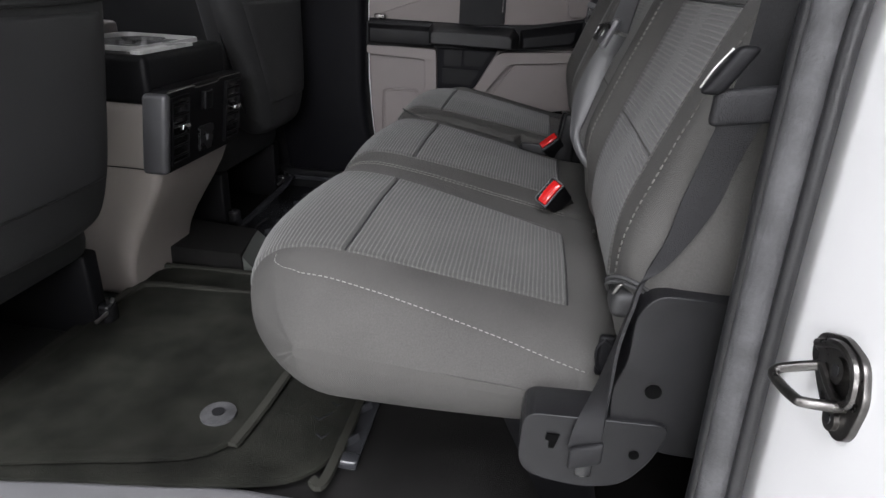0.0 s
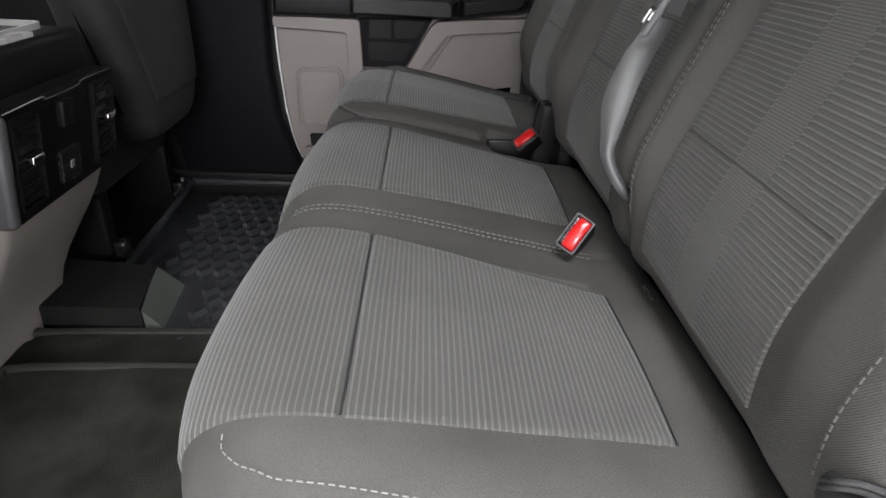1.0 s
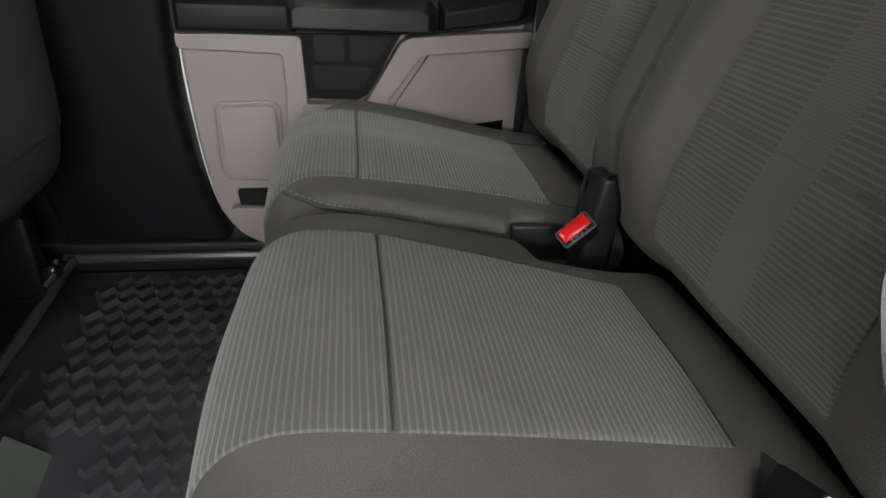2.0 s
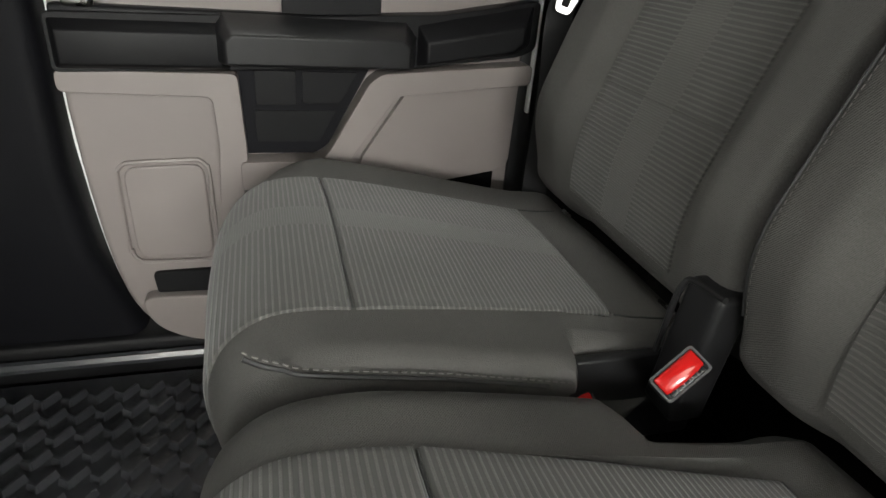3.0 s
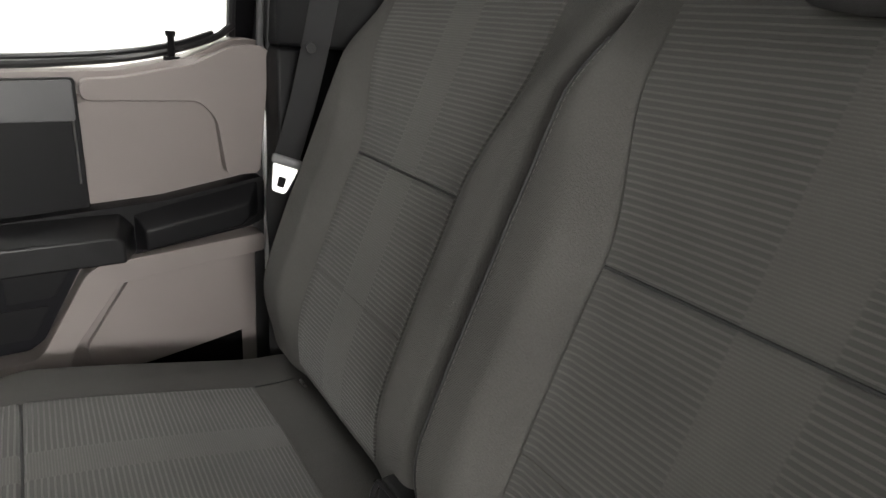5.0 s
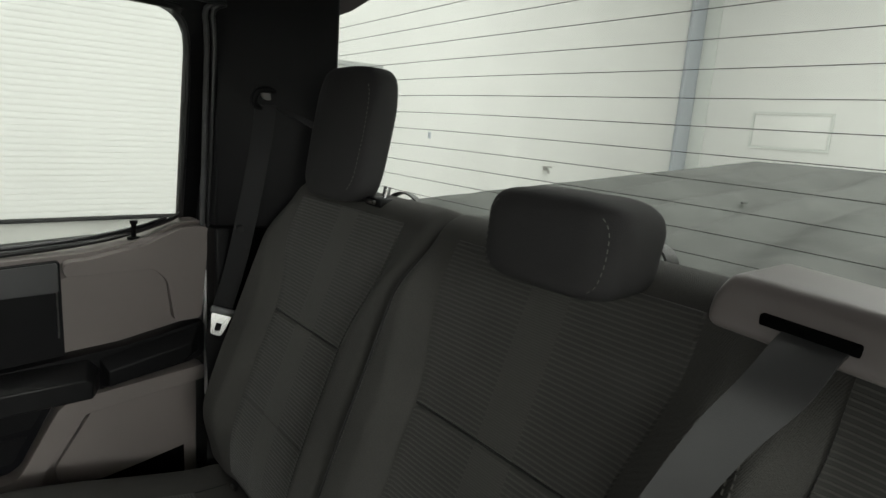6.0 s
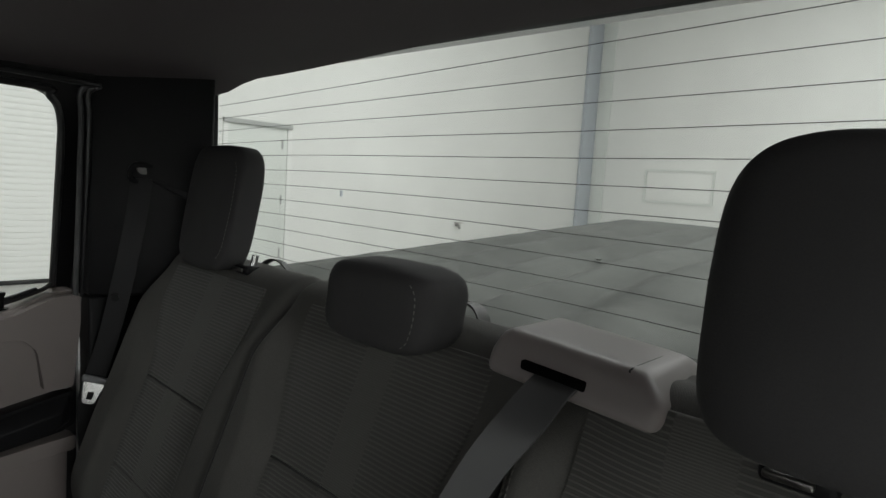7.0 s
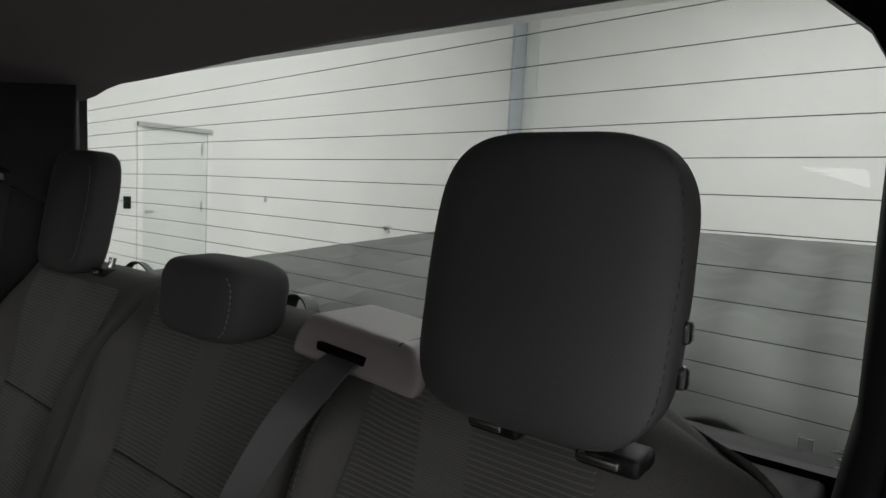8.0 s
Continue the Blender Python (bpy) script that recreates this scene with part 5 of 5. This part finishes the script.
PILLAR_FOOT = [(1.372, -0.27), (1.52, -0.27), (1.52, -0.030), (1.462, -0.030)]
PILLAR_WAIST = [(1.465, -0.265), (1.308, -0.202), (1.395, -0.004), (1.454, -0.004), (1.48, -0.265)]
PILLAR_HEAD = [(1.455, -0.262), (1.294, -0.198), (1.372, 0.002), (1.43, 0.004), (1.47, -0.262)]
tagged(part("trim_far", between(PILLAR_FOOT, -0.05, [PILLAR_WAIST[0], PILLAR_WAIST[4], PILLAR_WAIST[3], PILLAR_WAIST[2]], 0.797), BLACK), "black plastic pillar foot behind the far door", "trim", kind="structure")
tagged(part("trim_far", between(PILLAR_WAIST, 0.799, PILLAR_HEAD, 1.25), BLACK), "black plastic pillar trim behind the far door", "trim", kind="structure")
for k, (dx, dy, mat_) in enumerate(((-0.004, 0.014, SEAL), (-0.006, 0.002, RUBBER))):
    tagged(part("trim_seal", tube([(1.490 + dx, -0.020 + dy, 0.30), (1.488 + dx, -0.018 + dy, 0.62), (1.444 + dx, -0.008 + dy, 0.80), (1.392 + dx, 0.0 + dy, 1.02), (1.366 + dx, 0.008 + dy, 1.17), (1.350 + dx, 0.05 + dy, 1.195), (1.346 + dx, 0.7, 1.20)], 0.005, 8, 6), mat_), "grey rubber door seal", "door seal", kind="structure")
b_far = tagged(part("trim_middle", rounded_box((1.475, 0.815, 0.60), (0.10, 0.296, 1.30), 0.028, (2, 3, 10), 4, lambda p: Vector((p.x - 0.26 * max(p.z - 0.78, 0) + 0.03 * smoothstep(0.25, 0.0, p.z), p.y - 0.07 * smoothstep(0.30, 0.0, p.z) * (1 if p.y < 0.81 else 0.3), p.z))), PILLARBLACK), "black plastic door pillar trim", "trim", kind="structure")
tagged(part("trim_jamb", lean_in(block(1.482, 1.540, -0.045, -0.0065, 0.74, 1.27, 0.003, (1, 1, 4)), 0.27, 0.80), RUBBER), "black rubber lined door jamb", "trim", kind="structure")
far_seal = tagged(part("trim_seal", tube([(1.462, 0.658, 0.74), (1.462, 0.658, 0.44), (1.462, 0.652, 0.33), (1.462, 0.640, 0.22), (1.462, 0.620, 0.136), (1.462, 0.585, 0.089), (1.462, 0.53, 0.065), (1.462, 0.40, 0.058)], 0.004, 8, 6), WHITE), "white door edge line", "door edge", kind="structure")
far_step = tagged(part("sill_far", block(1.434, 1.56, -0.2, 1.9, -0.10, 0.072, 0.012), BLACK), "black plastic sill under the far door", "sill", kind="structure")

# Rear window with its wires.
rear_window = thing("window_1", (0.70, -0.28, 1.0), "wide rear window with thin heater wires", "window", kind="structure")
win_in = rounded_poly([(-0.060, 0.836), (1.448, 0.836), (1.460, 1.262), (-0.012, 1.262)], [0.03, 0.03, 0.045, 0.16])
win_out = rounded_poly([(-0.11, 0.60), (1.50, 0.60), (1.50, 1.30), (-0.11, 1.30)], 0.02)
wpart("window_frame", ring(win_out, win_in, 1, -0.285, -0.268), BLACK, rear_window, "black window surround")
pane = wpart("pane", slab([(-0.07, 0.82), (1.475, 0.82), (1.475, 1.26), (-0.07, 1.26)], 1, -0.282, -0.278, 0), GLASS, rear_window, "clear rear glass")
pane.visible_shadow = False
for k in range(12):
    curve = 0.00035 * k * k
    wpart("heater_wire", tube([(-0.05, -0.2755, 1.251 - 0.038 * k + curve), (0.105, -0.2755, 1.246 - 0.0372 * k + curve), (0.52, -0.2755, 1.230 - 0.0345 * k + curve), (1.06, -0.2755, 1.210 - 0.0290 * k), (1.434, -0.2755, 1.197 - 0.0277 * k)], 0.0005, 5, 5), WIRE, rear_window)
for x0, x1, z0, z1 in ((0.027, 0.015, 0.860, 0.849), (0.002, -0.010, 0.8555, 0.8535), (-0.006, -0.030, 0.859, 0.857), (-0.006, -0.034, 0.854, 0.852), (-0.003, -0.028, 0.849, 0.847), (0.001, -0.006, 0.842, 0.840)):
    wpart("glass_mark", slab([(x1, z1), (x0, z1), (x0, z0), (x1, z0)], 1, -0.2775, -0.2768, 0), PALEMARK, rear_window)

# Open side: white jamb, its seal and the door striker.
def jamb_shape(p):
    p.x += 0.18 * max(0.0, min(p.z, 0.72) - 0.34) * smoothstep(-0.27, -0.12, p.y) * smoothstep(0.98, 0.74, p.z)
    p.y += 0.02 * smoothstep(0.30, 0.0, p.z)
    return p


jamb = tagged(part("body_side", block(-0.34, -0.050, -0.40, -0.064, -0.35, 1.31, 0.022, (5, 6, 20), jamb_shape, 4), WHITE), "white painted body side behind the open door", "car body", kind="structure")
inner_side = tagged(part("trim_near", block(-0.055, -0.018, -0.264, -0.050, -0.10, 1.30, 0.012, (2, 3, 12), lambda p: Vector((p.x + 0.14 * max(0.0, min(p.z, 0.62) - 0.40) * smoothstep(0.95, 0.70, p.z), p.y, p.z))), BLACK), "black plastic pillar trim beside the bench seat", "trim", kind="structure")
for dx, dy, rad, mat_ in ((-0.006, 0.0, 0.0125, SEAL), (0.013, 0.004, 0.0085, RUBBER), (-0.020, -0.010, 0.0055, RUBBER)):
    tagged(part("door_seal", tube([(dx - 0.052, dy - 0.050, 1.25), (dx - 0.056, dy - 0.050, 0.96), (dx - 0.046, dy - 0.044, 0.80), (dx - 0.043, dy - 0.040, 0.69), (dx - 0.047, dy - 0.040, 0.615), (dx - 0.056, dy - 0.040, 0.52), (dx - 0.069, dy - 0.040, 0.41), (dx - 0.082, dy - 0.040, 0.31), (dx - 0.090, dy - 0.038, 0.22), (dx - 0.095, dy - 0.02, 0.10), (dx - 0.095, dy + 0.03, 0.01), (dx - 0.095, dy + 0.12, -0.02), (dx - 0.095, 0.35, -0.025)], rad, 12, 6), mat_), "grey rubber seal round the door opening", "door seal", kind="structure")

striker = thing("door_striker", (-0.10, -0.068, 0.46), "steel door striker bolted to the white jamb", "striker")
wpart("plate", slab(rounded_poly([(-0.112, 0.486), (-0.117, 0.502), (-0.143, 0.514), (-0.168, 0.512), (-0.180, 0.492), (-0.177, 0.464), (-0.164, 0.455), (-0.140, 0.466)], 0.008), 1, -0.066, -0.0600, 0.002, 2), DARKSTEEL, striker, "steel base plate")
wpart("cover_ring", tube([(-0.122, -0.058, 0.496), (-0.146, -0.058, 0.509), (-0.166, -0.058, 0.506), (-0.172, -0.058, 0.488), (-0.158, -0.058, 0.480), (-0.134, -0.058, 0.488)], 0.0030, 8, 6), DARKSTEEL, striker, "raised steel edge")
wpart("loop", tube([(-0.128, -0.062, 0.484), (-0.121, -0.046, 0.475), (-0.120, -0.040, 0.471), (-0.127, -0.037, 0.470), (-0.156, -0.037, 0.476), (-0.163, -0.042, 0.478), (-0.166, -0.062, 0.480)], 0.0034, 10, 6), DARKSTEEL, striker, "bent steel loop")
for x, z, r in ((-0.151, 0.495, 0.0080), (-0.160, 0.467, 0.0070)):
    wpart("bolt", disc((x, -0.061, z), (0, 1, 0), r, 0.004, 18), DARKSTEEL, striker, "round bolt head")
    wpart("bolt_recess", disc((x, -0.0575, z), (0, 1, 0), r * 0.5, 0.0012, 6), GLOSSBLACK, striker)

# Near pillar, front doors, dash and windscreen close the cab.
b_near = tagged(part("trim_pillar", block(-0.10, 0.0, 0.90, 1.02, -0.10, 1.30, 0.02, (2, 2, 8), lambda p: Vector((p.x + 0.13 * max(p.z - 0.78, 0), p.y, p.z))), BLACK), "black plastic pillar at the open doorway", "trim", kind="structure")
for nm, xa, xb in (("front_door_near", -0.10, -0.02), ("front_door_far", 1.46, 1.54)):
    tagged(part("door_front", block(xa, xb, 1.02 if xa < 0 else 0.845, 1.9, -0.05, 0.76, 0.015), BLACK), "black trimmed front door", "car door", kind="structure")
dash = tagged(part("dashboard", rounded_box((0.70, 1.85, 0.42), (1.50, 0.30, 0.62), 0.06, (6, 3, 3), 4), BLACK), "black dashboard", "dashboard", kind="structure")
firewall = tagged(part("wall_front", block(-0.10, 1.54, 1.9, 2.0, -0.10, 0.76, 0.01), BLACK), "black front wall of the cab", "wall", kind="structure")
hood = tagged(part("bonnet", block(-0.10, 1.54, 2.0, 3.3, 0.30, 0.62, 0.06, seg=4), WHITE), "white bonnet of the truck", "car body", kind="structure")
under_body = tagged(part("underbody", block(-0.05, 1.50, -2.45, 3.3, -0.30, -0.10, 0.02), BLACK), "dark underbody of the truck", "car body", kind="structure")

# ---- truck bed ----
def bed_slope(p):
    """Rises towards the tailgate, with long slack folds that run down the bed."""
    inner = smoothstep(0, 0.15, min(p.x + 0.05, 1.45 - p.x)) * smoothstep(0, 0.4, p.y + 2.30)
    fold = math.sin(p.x * 32 + 5.0 * p.y + 1.6 * math.sin(p.y * 2.2) + 1.2 * math.sin(p.x * 7)) + 0.25 * math.sin(p.x * 21 - 6 * p.y)
    p.z += 0.066 * (-0.45 - p.y) + inner * (0.015 * fold + 0.012 * noise.noise((p.x * 3.0, p.y * 2.0, 0))) + 0.003 * noise.noise((p.x * 9, p.y * 14, 3))
    return p


bed_cover = thing("bed_cover", (0.7, -1.3, 0.80), "grey soft vinyl cover over the truck bed", "bed cover")
wpart("cover_sheet", block(-0.05, 1.45, -2.30, -0.350, 0.808, 0.830, 0.006, (90, 80, 1), bed_slope, 2), COVER, bed_cover, "grey rippled vinyl sheet")
for x, y in ((0.95, -1.15), (0.52, -1.62)):
    wpart("press_stud", disc((x, y, 0.829 + 0.066 * (-0.45 - y)), (0, 0.06, 1), 0.008, 0.004, 10), COVER, bed_cover)
bed = thing("truck_bed", (0.7, -1.3, -0.2), "white steel truck bed behind the cab", "truck bed")
for xa, xb in ((-0.20, -0.055), (1.455, 1.60)):
    wpart("bed_side", block(xa, xb, -2.40, -0.42, -0.1, 0.795, 0.02, (1, 12, 1), lambda p: Vector((p.x, p.y, p.z + (0.066 * (-0.45 - p.y) if p.z > 0.5 else 0)))), WHITE, bed)
wpart("tailgate", block(-0.05, 1.45, -2.40, -2.32, -0.1, 0.90, 0.02), WHITE, bed)
wpart("front_panel", block(-0.05, 1.45, -0.46, -0.42, -0.1, 0.79, 0.01), WHITE, bed)

# ---- centre console ----
console = thing("centre_console", (0.75, 1.1, 0.0), "tan and black centre console with rear air vents", "console")


def console_shape(p):
    low = smoothstep(0.33, 0.02, p.z)
    if p.y < 1.0:
        p.y += 0.125 * low
    p.x = 0.757 + (p.x - 0.757) * (1 - 0.20 * low)
    return p


body = wpart("console_body", rounded_box((0.757, 1.18, 0.205), (0.300, 0.66, 0.45), 0.018, (4, 6, 10), 4, console_shape), CONSOLETAN, console, "tan plastic body")
wpart("seam", tube([(0.604, 0.86, 0.300), (0.604, 1.0, 0.300), (0.604, 1.45, 0.300)], 0.0012, 5, 2), BLACK, body)
wpart("top_band", rounded_box((0.757, 1.19, 0.472), (0.306, 0.68, 0.092), 0.014, (2, 2, 2), 4), BLACK, console, "black upper band")
top = wpart("lid", rounded_box((0.757, 1.30, 0.532), (0.290, 0.40, 0.034), 0.012, (2, 2, 1), 4), GREYTAN, console, "pale console lid")
wpart("cup_tray", ring(rounded_poly([(0.640, 0.89), (0.885, 0.89), (0.885, 1.08), (0.640, 1.08)], 0.03), rounded_poly([(0.646, 0.896), (0.879, 0.896), (0.879, 1.074), (0.646, 1.074)], 0.027), 2, 0.515, 0.527), SATIN, console, "silver tray rim")
# Pale slab added for the bright reflection on the console top.
wpart("tray_edge", slab(rounded_poly([(0.615, 0.862), (0.800, 0.862), (0.800, 0.886), (0.615, 0.886)], 0.006), 2, 0.514, 0.524, 0.003), SATIN, console, "pale strip standing for a reflection on the console")
for x in (0.71, 0.815):
    wpart("cup_ring", ring([(x + 0.044 * math.cos(a), 0.985 + 0.044 * math.sin(a)) for a in (2 * math.pi * k / 24 for k in range(24))], [(x + 0.040 * math.cos(a), 0.985 + 0.040 * math.sin(a)) for a in (2 * math.pi * k / 24 for k in range(24))], 2, 0.517, 0.524), CHROME, console, "bright cup holder ring")


def tip(bm):
    """Leans the vent panel: its foot lies further forward than its head."""
    for v in bm.verts:
        v.co.y += 0.14 * (0.45 - v.co.z)
    return bm


vent = wpart("vent_panel", tip(slab(rounded_poly([(0.598, 0.292), (0.916, 0.292), (0.922, 0.448), (0.905, 0.456), (0.610, 0.456), (0.592, 0.440)], 0.012), 1, 0.818, 0.852, 0.005, 3)), BLACK, console, "black rear vent panel")
wpart("side_cheek", tip(block(0.590, 0.612, 0.808, 0.86, 0.294, 0.452, 0.010, seg=3)), CHEEK, console, "dark grey end cheek")
for xc in (0.650, 0.868):
    louvre = wpart("air_vent", tip(ring(rounded_poly([(xc - 0.034, 0.305), (xc + 0.034, 0.305), (xc + 0.034, 0.442), (xc - 0.034, 0.442)], 0.006), rounded_poly([(xc - 0.029, 0.311), (xc + 0.029, 0.311), (xc + 0.029, 0.436), (xc - 0.029, 0.436)], 0.004), 1, 0.810, 0.820)), BLACK, vent)
    wpart("vent_well", tip(block(xc - 0.0288, xc + 0.0288, 0.8155, 0.8175, 0.3112, 0.4358, 0.0004)), GLOSSBLACK, louvre)
    for k in range(6):
        z = 0.322 + 0.0205 * k
        wpart("slat", tip(block(xc - 0.0285, xc + 0.0285, 0.8105, 0.8165, z - 0.0022, z + 0.0022, 0.0015)), BLACK, louvre)
    wpart("tab", tip(block(xc - 0.016, xc + 0.012, 0.797, 0.812, 0.376, 0.388, 0.003, seg=3)), CHROME, louvre, "bright vane tab")
wpart("switch", tip(slab(rounded_poly([(0.725, 0.310), (0.780, 0.310), (0.780, 0.362), (0.725, 0.362)], 0.006), 1, 0.811, 0.822, 0.003, 2)), GLOSSBLACK, vent, "glossy black socket cover")
wpart("switch_mark", tip(slab([(0.748, 0.330), (0.757, 0.330), (0.757, 0.342), (0.748, 0.342)], 1, 0.8095, 0.8115, 0)), SILLGREY, vent)
wpart("knob", tip(block(0.735, 0.765, 0.806, 0.820, 0.398, 0.438, 0.004, seg=3)), BLACK, vent)
wpart("upper_line", tip(tube([(0.612, 0.8165, 0.4515), (0.70, 0.8165, 0.4525), (0.715, 0.8165, 0.4475), (0.80, 0.8165, 0.4475), (0.815, 0.8165, 0.4525), (0.905, 0.8165, 0.4515)], 0.0012, 6, 4)), STEEL, vent)

console.location += Vector((-0.028, -0.006, 0.018))

# ---- front seats seen from behind ----
def front_seat(x0, x1, label):
    seat = thing("front_seat", ((x0 + x1) / 2, 1.05, 0.0), label, "car seat", "front seats")
    prof = closed_profile([(0.835, 0.285), (0.815, 0.36), (0.825, 0.50), (0.845, 0.66), (0.872, 0.82), (0.905, 0.90), (0.95, 0.91), (0.985, 0.86), (0.965, 0.60), (0.955, 0.35), (0.91, 0.27)])

    def swell(x, y, z):
        mid, half = (x0 + x1) / 2, (x1 - x0) / 2
        return -0.016 * (abs(x - mid) / half) ** 4

    def narrow(bm):
        """The back is rounded in towards its foot."""
        for v in bm.verts:
            k = min(1.0, 0.48 + 1.5 * max(v.co.z - 0.28, 0.0))
            v.co.x = (x0 + x1) / 2 + (v.co.x - (x0 + x1) / 2) * k
        return bm

    back = wpart("backrest", narrow(loft(prof, x0, x1, 0.05, 0.05, swell, 20)), VINYL, seat, "dark grey seat back")
    wpart("back_panel", narrow(panel_on(prof, (0.818, 0.36), (0.838, 0.62), lambda u: x0 + 0.05, lambda u: x1 - 0.05, swell, 0.006, 0.012, 14)), VINYL, back, "dark map pocket panel")
    for z in (0.635, 0.655):
        wpart("pocket_seam", tube([(x0 + 0.05, 0.838, z), ((x0 + x1) / 2, 0.832, z - 0.004), (x1 - 0.05, 0.838, z)], 0.0035, 6, 6), VINYL, back)
    wpart("seat_base", block(x0 + 0.05, x1 - 0.06, 0.93, 1.45, 0.17, 0.32, 0.04, (2, 2, 1), seg=3), VINYL, seat, "dark seat cushion")
    for x in (x0 + 0.07, x1 - 0.07):
        wpart("seat_rail", block(x - 0.02, x + 0.02, 0.94, 1.44, 0.0, 0.18, 0.008), BLACK, seat, "black seat rail")
        wpart("rail_end", rounded_box((x, 0.926, 0.05), (0.034, 0.03, 0.05), 0.010, seg=3), GLOSSBLACK, seat)
    wpart("rail_clip", tube([(x1 - 0.11, 0.925, 0.050), (x1 - 0.085, 0.918, 0.058), (x1 - 0.06, 0.918, 0.078)], 0.004, 8, 4), STEEL, seat, "bright rail clip")
    return seat


front_seat(-0.02, 0.533, "dark grey front seat seen from behind by the open door")
front_seat(0.935, 1.420, "dark grey front seat seen from behind beyond the console")

# ---- garage ----
GX, GY, GZ = 9.0, -14.95, -0.5
ground = tagged(part("ground", block(-6, GX, GY, 8, GZ - 0.1, GZ, 0.0001), CONCRETE), "pale smooth concrete garage floor", "floor", kind="structure")
for nm, b in (("wall_east", block(GX, GX + 0.2, GY - 0.2, 8.2, GZ - 0.1, 6.6, 0.0001)), ("wall_south", block(-6.2, GX, GY - 0.2, GY, GZ - 0.1, 6.6, 0.0001)),
              ("wall_west", block(-6.2, -6, GY, 8.2, GZ - 0.1, 6.6, 0.0001)), ("wall_north", block(-6, GX, 8, 8.2, GZ - 0.1, 6.6, 0.0001))):
    # The north wall is out of view and greyed to lessen light into the cab.
    tagged(part(nm, b, GREYWALL if nm == "wall_north" else PAINTWALL), "unseen garage wall, grey to dim light from ahead" if nm == "wall_north" else "plain white painted garage wall", "wall", kind="structure")
tagged(part("ceiling_garage", block(-6.2, GX + 0.2, GY - 0.2, 8.2, 6.6, 6.7, 0.0001), PAINTWALL), "plain white garage ceiling", "ceiling", kind="structure")
post = tagged(part("corner_post", block(GX - 0.10, GX - 0.002, GY + 0.002, GY + 0.62, GZ, 6.6, 0.01), POSTGREY), "blue grey steel corner post", "post", kind="structure")
tagged(part("trim_corner", block(GX - 0.50, GX - 0.102, GY + 0.002, GY + 0.03, GZ, 6.6, 0.004), DOORPAINT), "pale corner trim", "trim", kind="structure")
side_door = thing("door_1", (GX - 0.03, -4.5, GZ), "pale grey steel door in the garage wall", "door", kind="structure")
for y0, y1, z0, z1 in ((-5.27, -5.19, GZ, 1.87), (-4.15, -4.07, GZ, 1.87)):
    wpart("door_frame", block(GX - 0.03, GX + 0.01, y0, y1, z0, z1, 0.006), PAINTWALL, side_door)
wpart("door_head", block(GX - 0.06, GX + 0.01, -5.27, -4.07, 1.80, 1.87, 0.006), HEADGREY, side_door, "grey door head")
leaf = wpart("door_leaf", block(GX - 0.015, GX + 0.01, -5.185, -4.155, GZ + 0.01, 1.795, 0.004), DOORPAINT, side_door)
for z in (1.55, 0.64, -0.24):
    wpart("hinge", block(GX - 0.035, GX - 0.012, -5.11, -5.085, z - 0.08, z + 0.08, 0.004), HEADGREY, leaf)
wpart("lever", block(GX - 0.06, GX - 0.012, -4.31, -4.19, 0.54, 0.57, 0.006), HEADGREY, leaf, "grey lever handle")
wswitch = thing("wall_switch", (GX, -3.93, 0.68), "small black wall switch box", "switch")
wpart("box", block(GX - 0.03, GX + 0.002, -3.98, -3.88, 0.59, 0.77, 0.006), BLACK, wswitch)
thermo = thing("wall_hook", (GX, -6.33, 0.78), "small dark hook on the white wall", "hook")
wpart("hook", block(GX - 0.05, GX + 0.002, -6.345, -6.315, 0.73, 0.84, 0.006), POSTGREY, thermo)
tap = thing("wall_tap", (GX, -9.48, 0.17), "small grey tap and pipe on the wall", "tap")
wpart("pipe", tube([(GX + 0.01, -9.48, 0.20), (GX - 0.10, -9.48, 0.20), (GX - 0.13, -9.48, 0.12)], 0.03, 8, 4), STEEL, tap)
wpart("handle", block(GX - 0.12, GX - 0.06, -9.59, -9.37, 0.24, 0.27, 0.008), STEEL, tap)
panel = thing("wall_panel", (6.3, GY, 1.4), "flat white access panel on the wall", "wall panel")
wpart("panel_frame", ring(rounded_poly([(5.53, 0.94), (7.33, 0.94), (7.33, 1.81), (5.53, 1.81)], 0.03), rounded_poly([(5.59, 1.00), (7.27, 1.00), (7.27, 1.75), (5.59, 1.75)], 0.03), 1, GY - 0.002, GY + 0.035), DOORPAINT, panel)
wpart("panel_sheet", block(5.60, 7.26, GY - 0.002, GY + 0.012, 1.01, 1.74, 0.004), PAINTWALL, panel)
roll_door = thing("door_2", (GX - 0.05, 1.0, GZ), "white ribbed roll-up garage door", "garage door", kind="structure")
slat_bm = rounded_box((0, 0, 0), (0.03, 6.6, 0.0728), 0.004, (1, 1, 1), 2)
slat_me = mesh_of(slat_bm, "slat", PAINTWALL)
for k in range(46):
    ob = new("slat", slat_me)
    ob.parent = roll_door
    ob.location = (0, 0.2, 0.09 + 0.074 * k)
wpart("bottom_bar", block(GX - 0.08, GX - 0.002, -2.1, 4.5, GZ + 0.002, GZ + 0.05, 0.006), RUBBER, roll_door, "dark bottom seal")
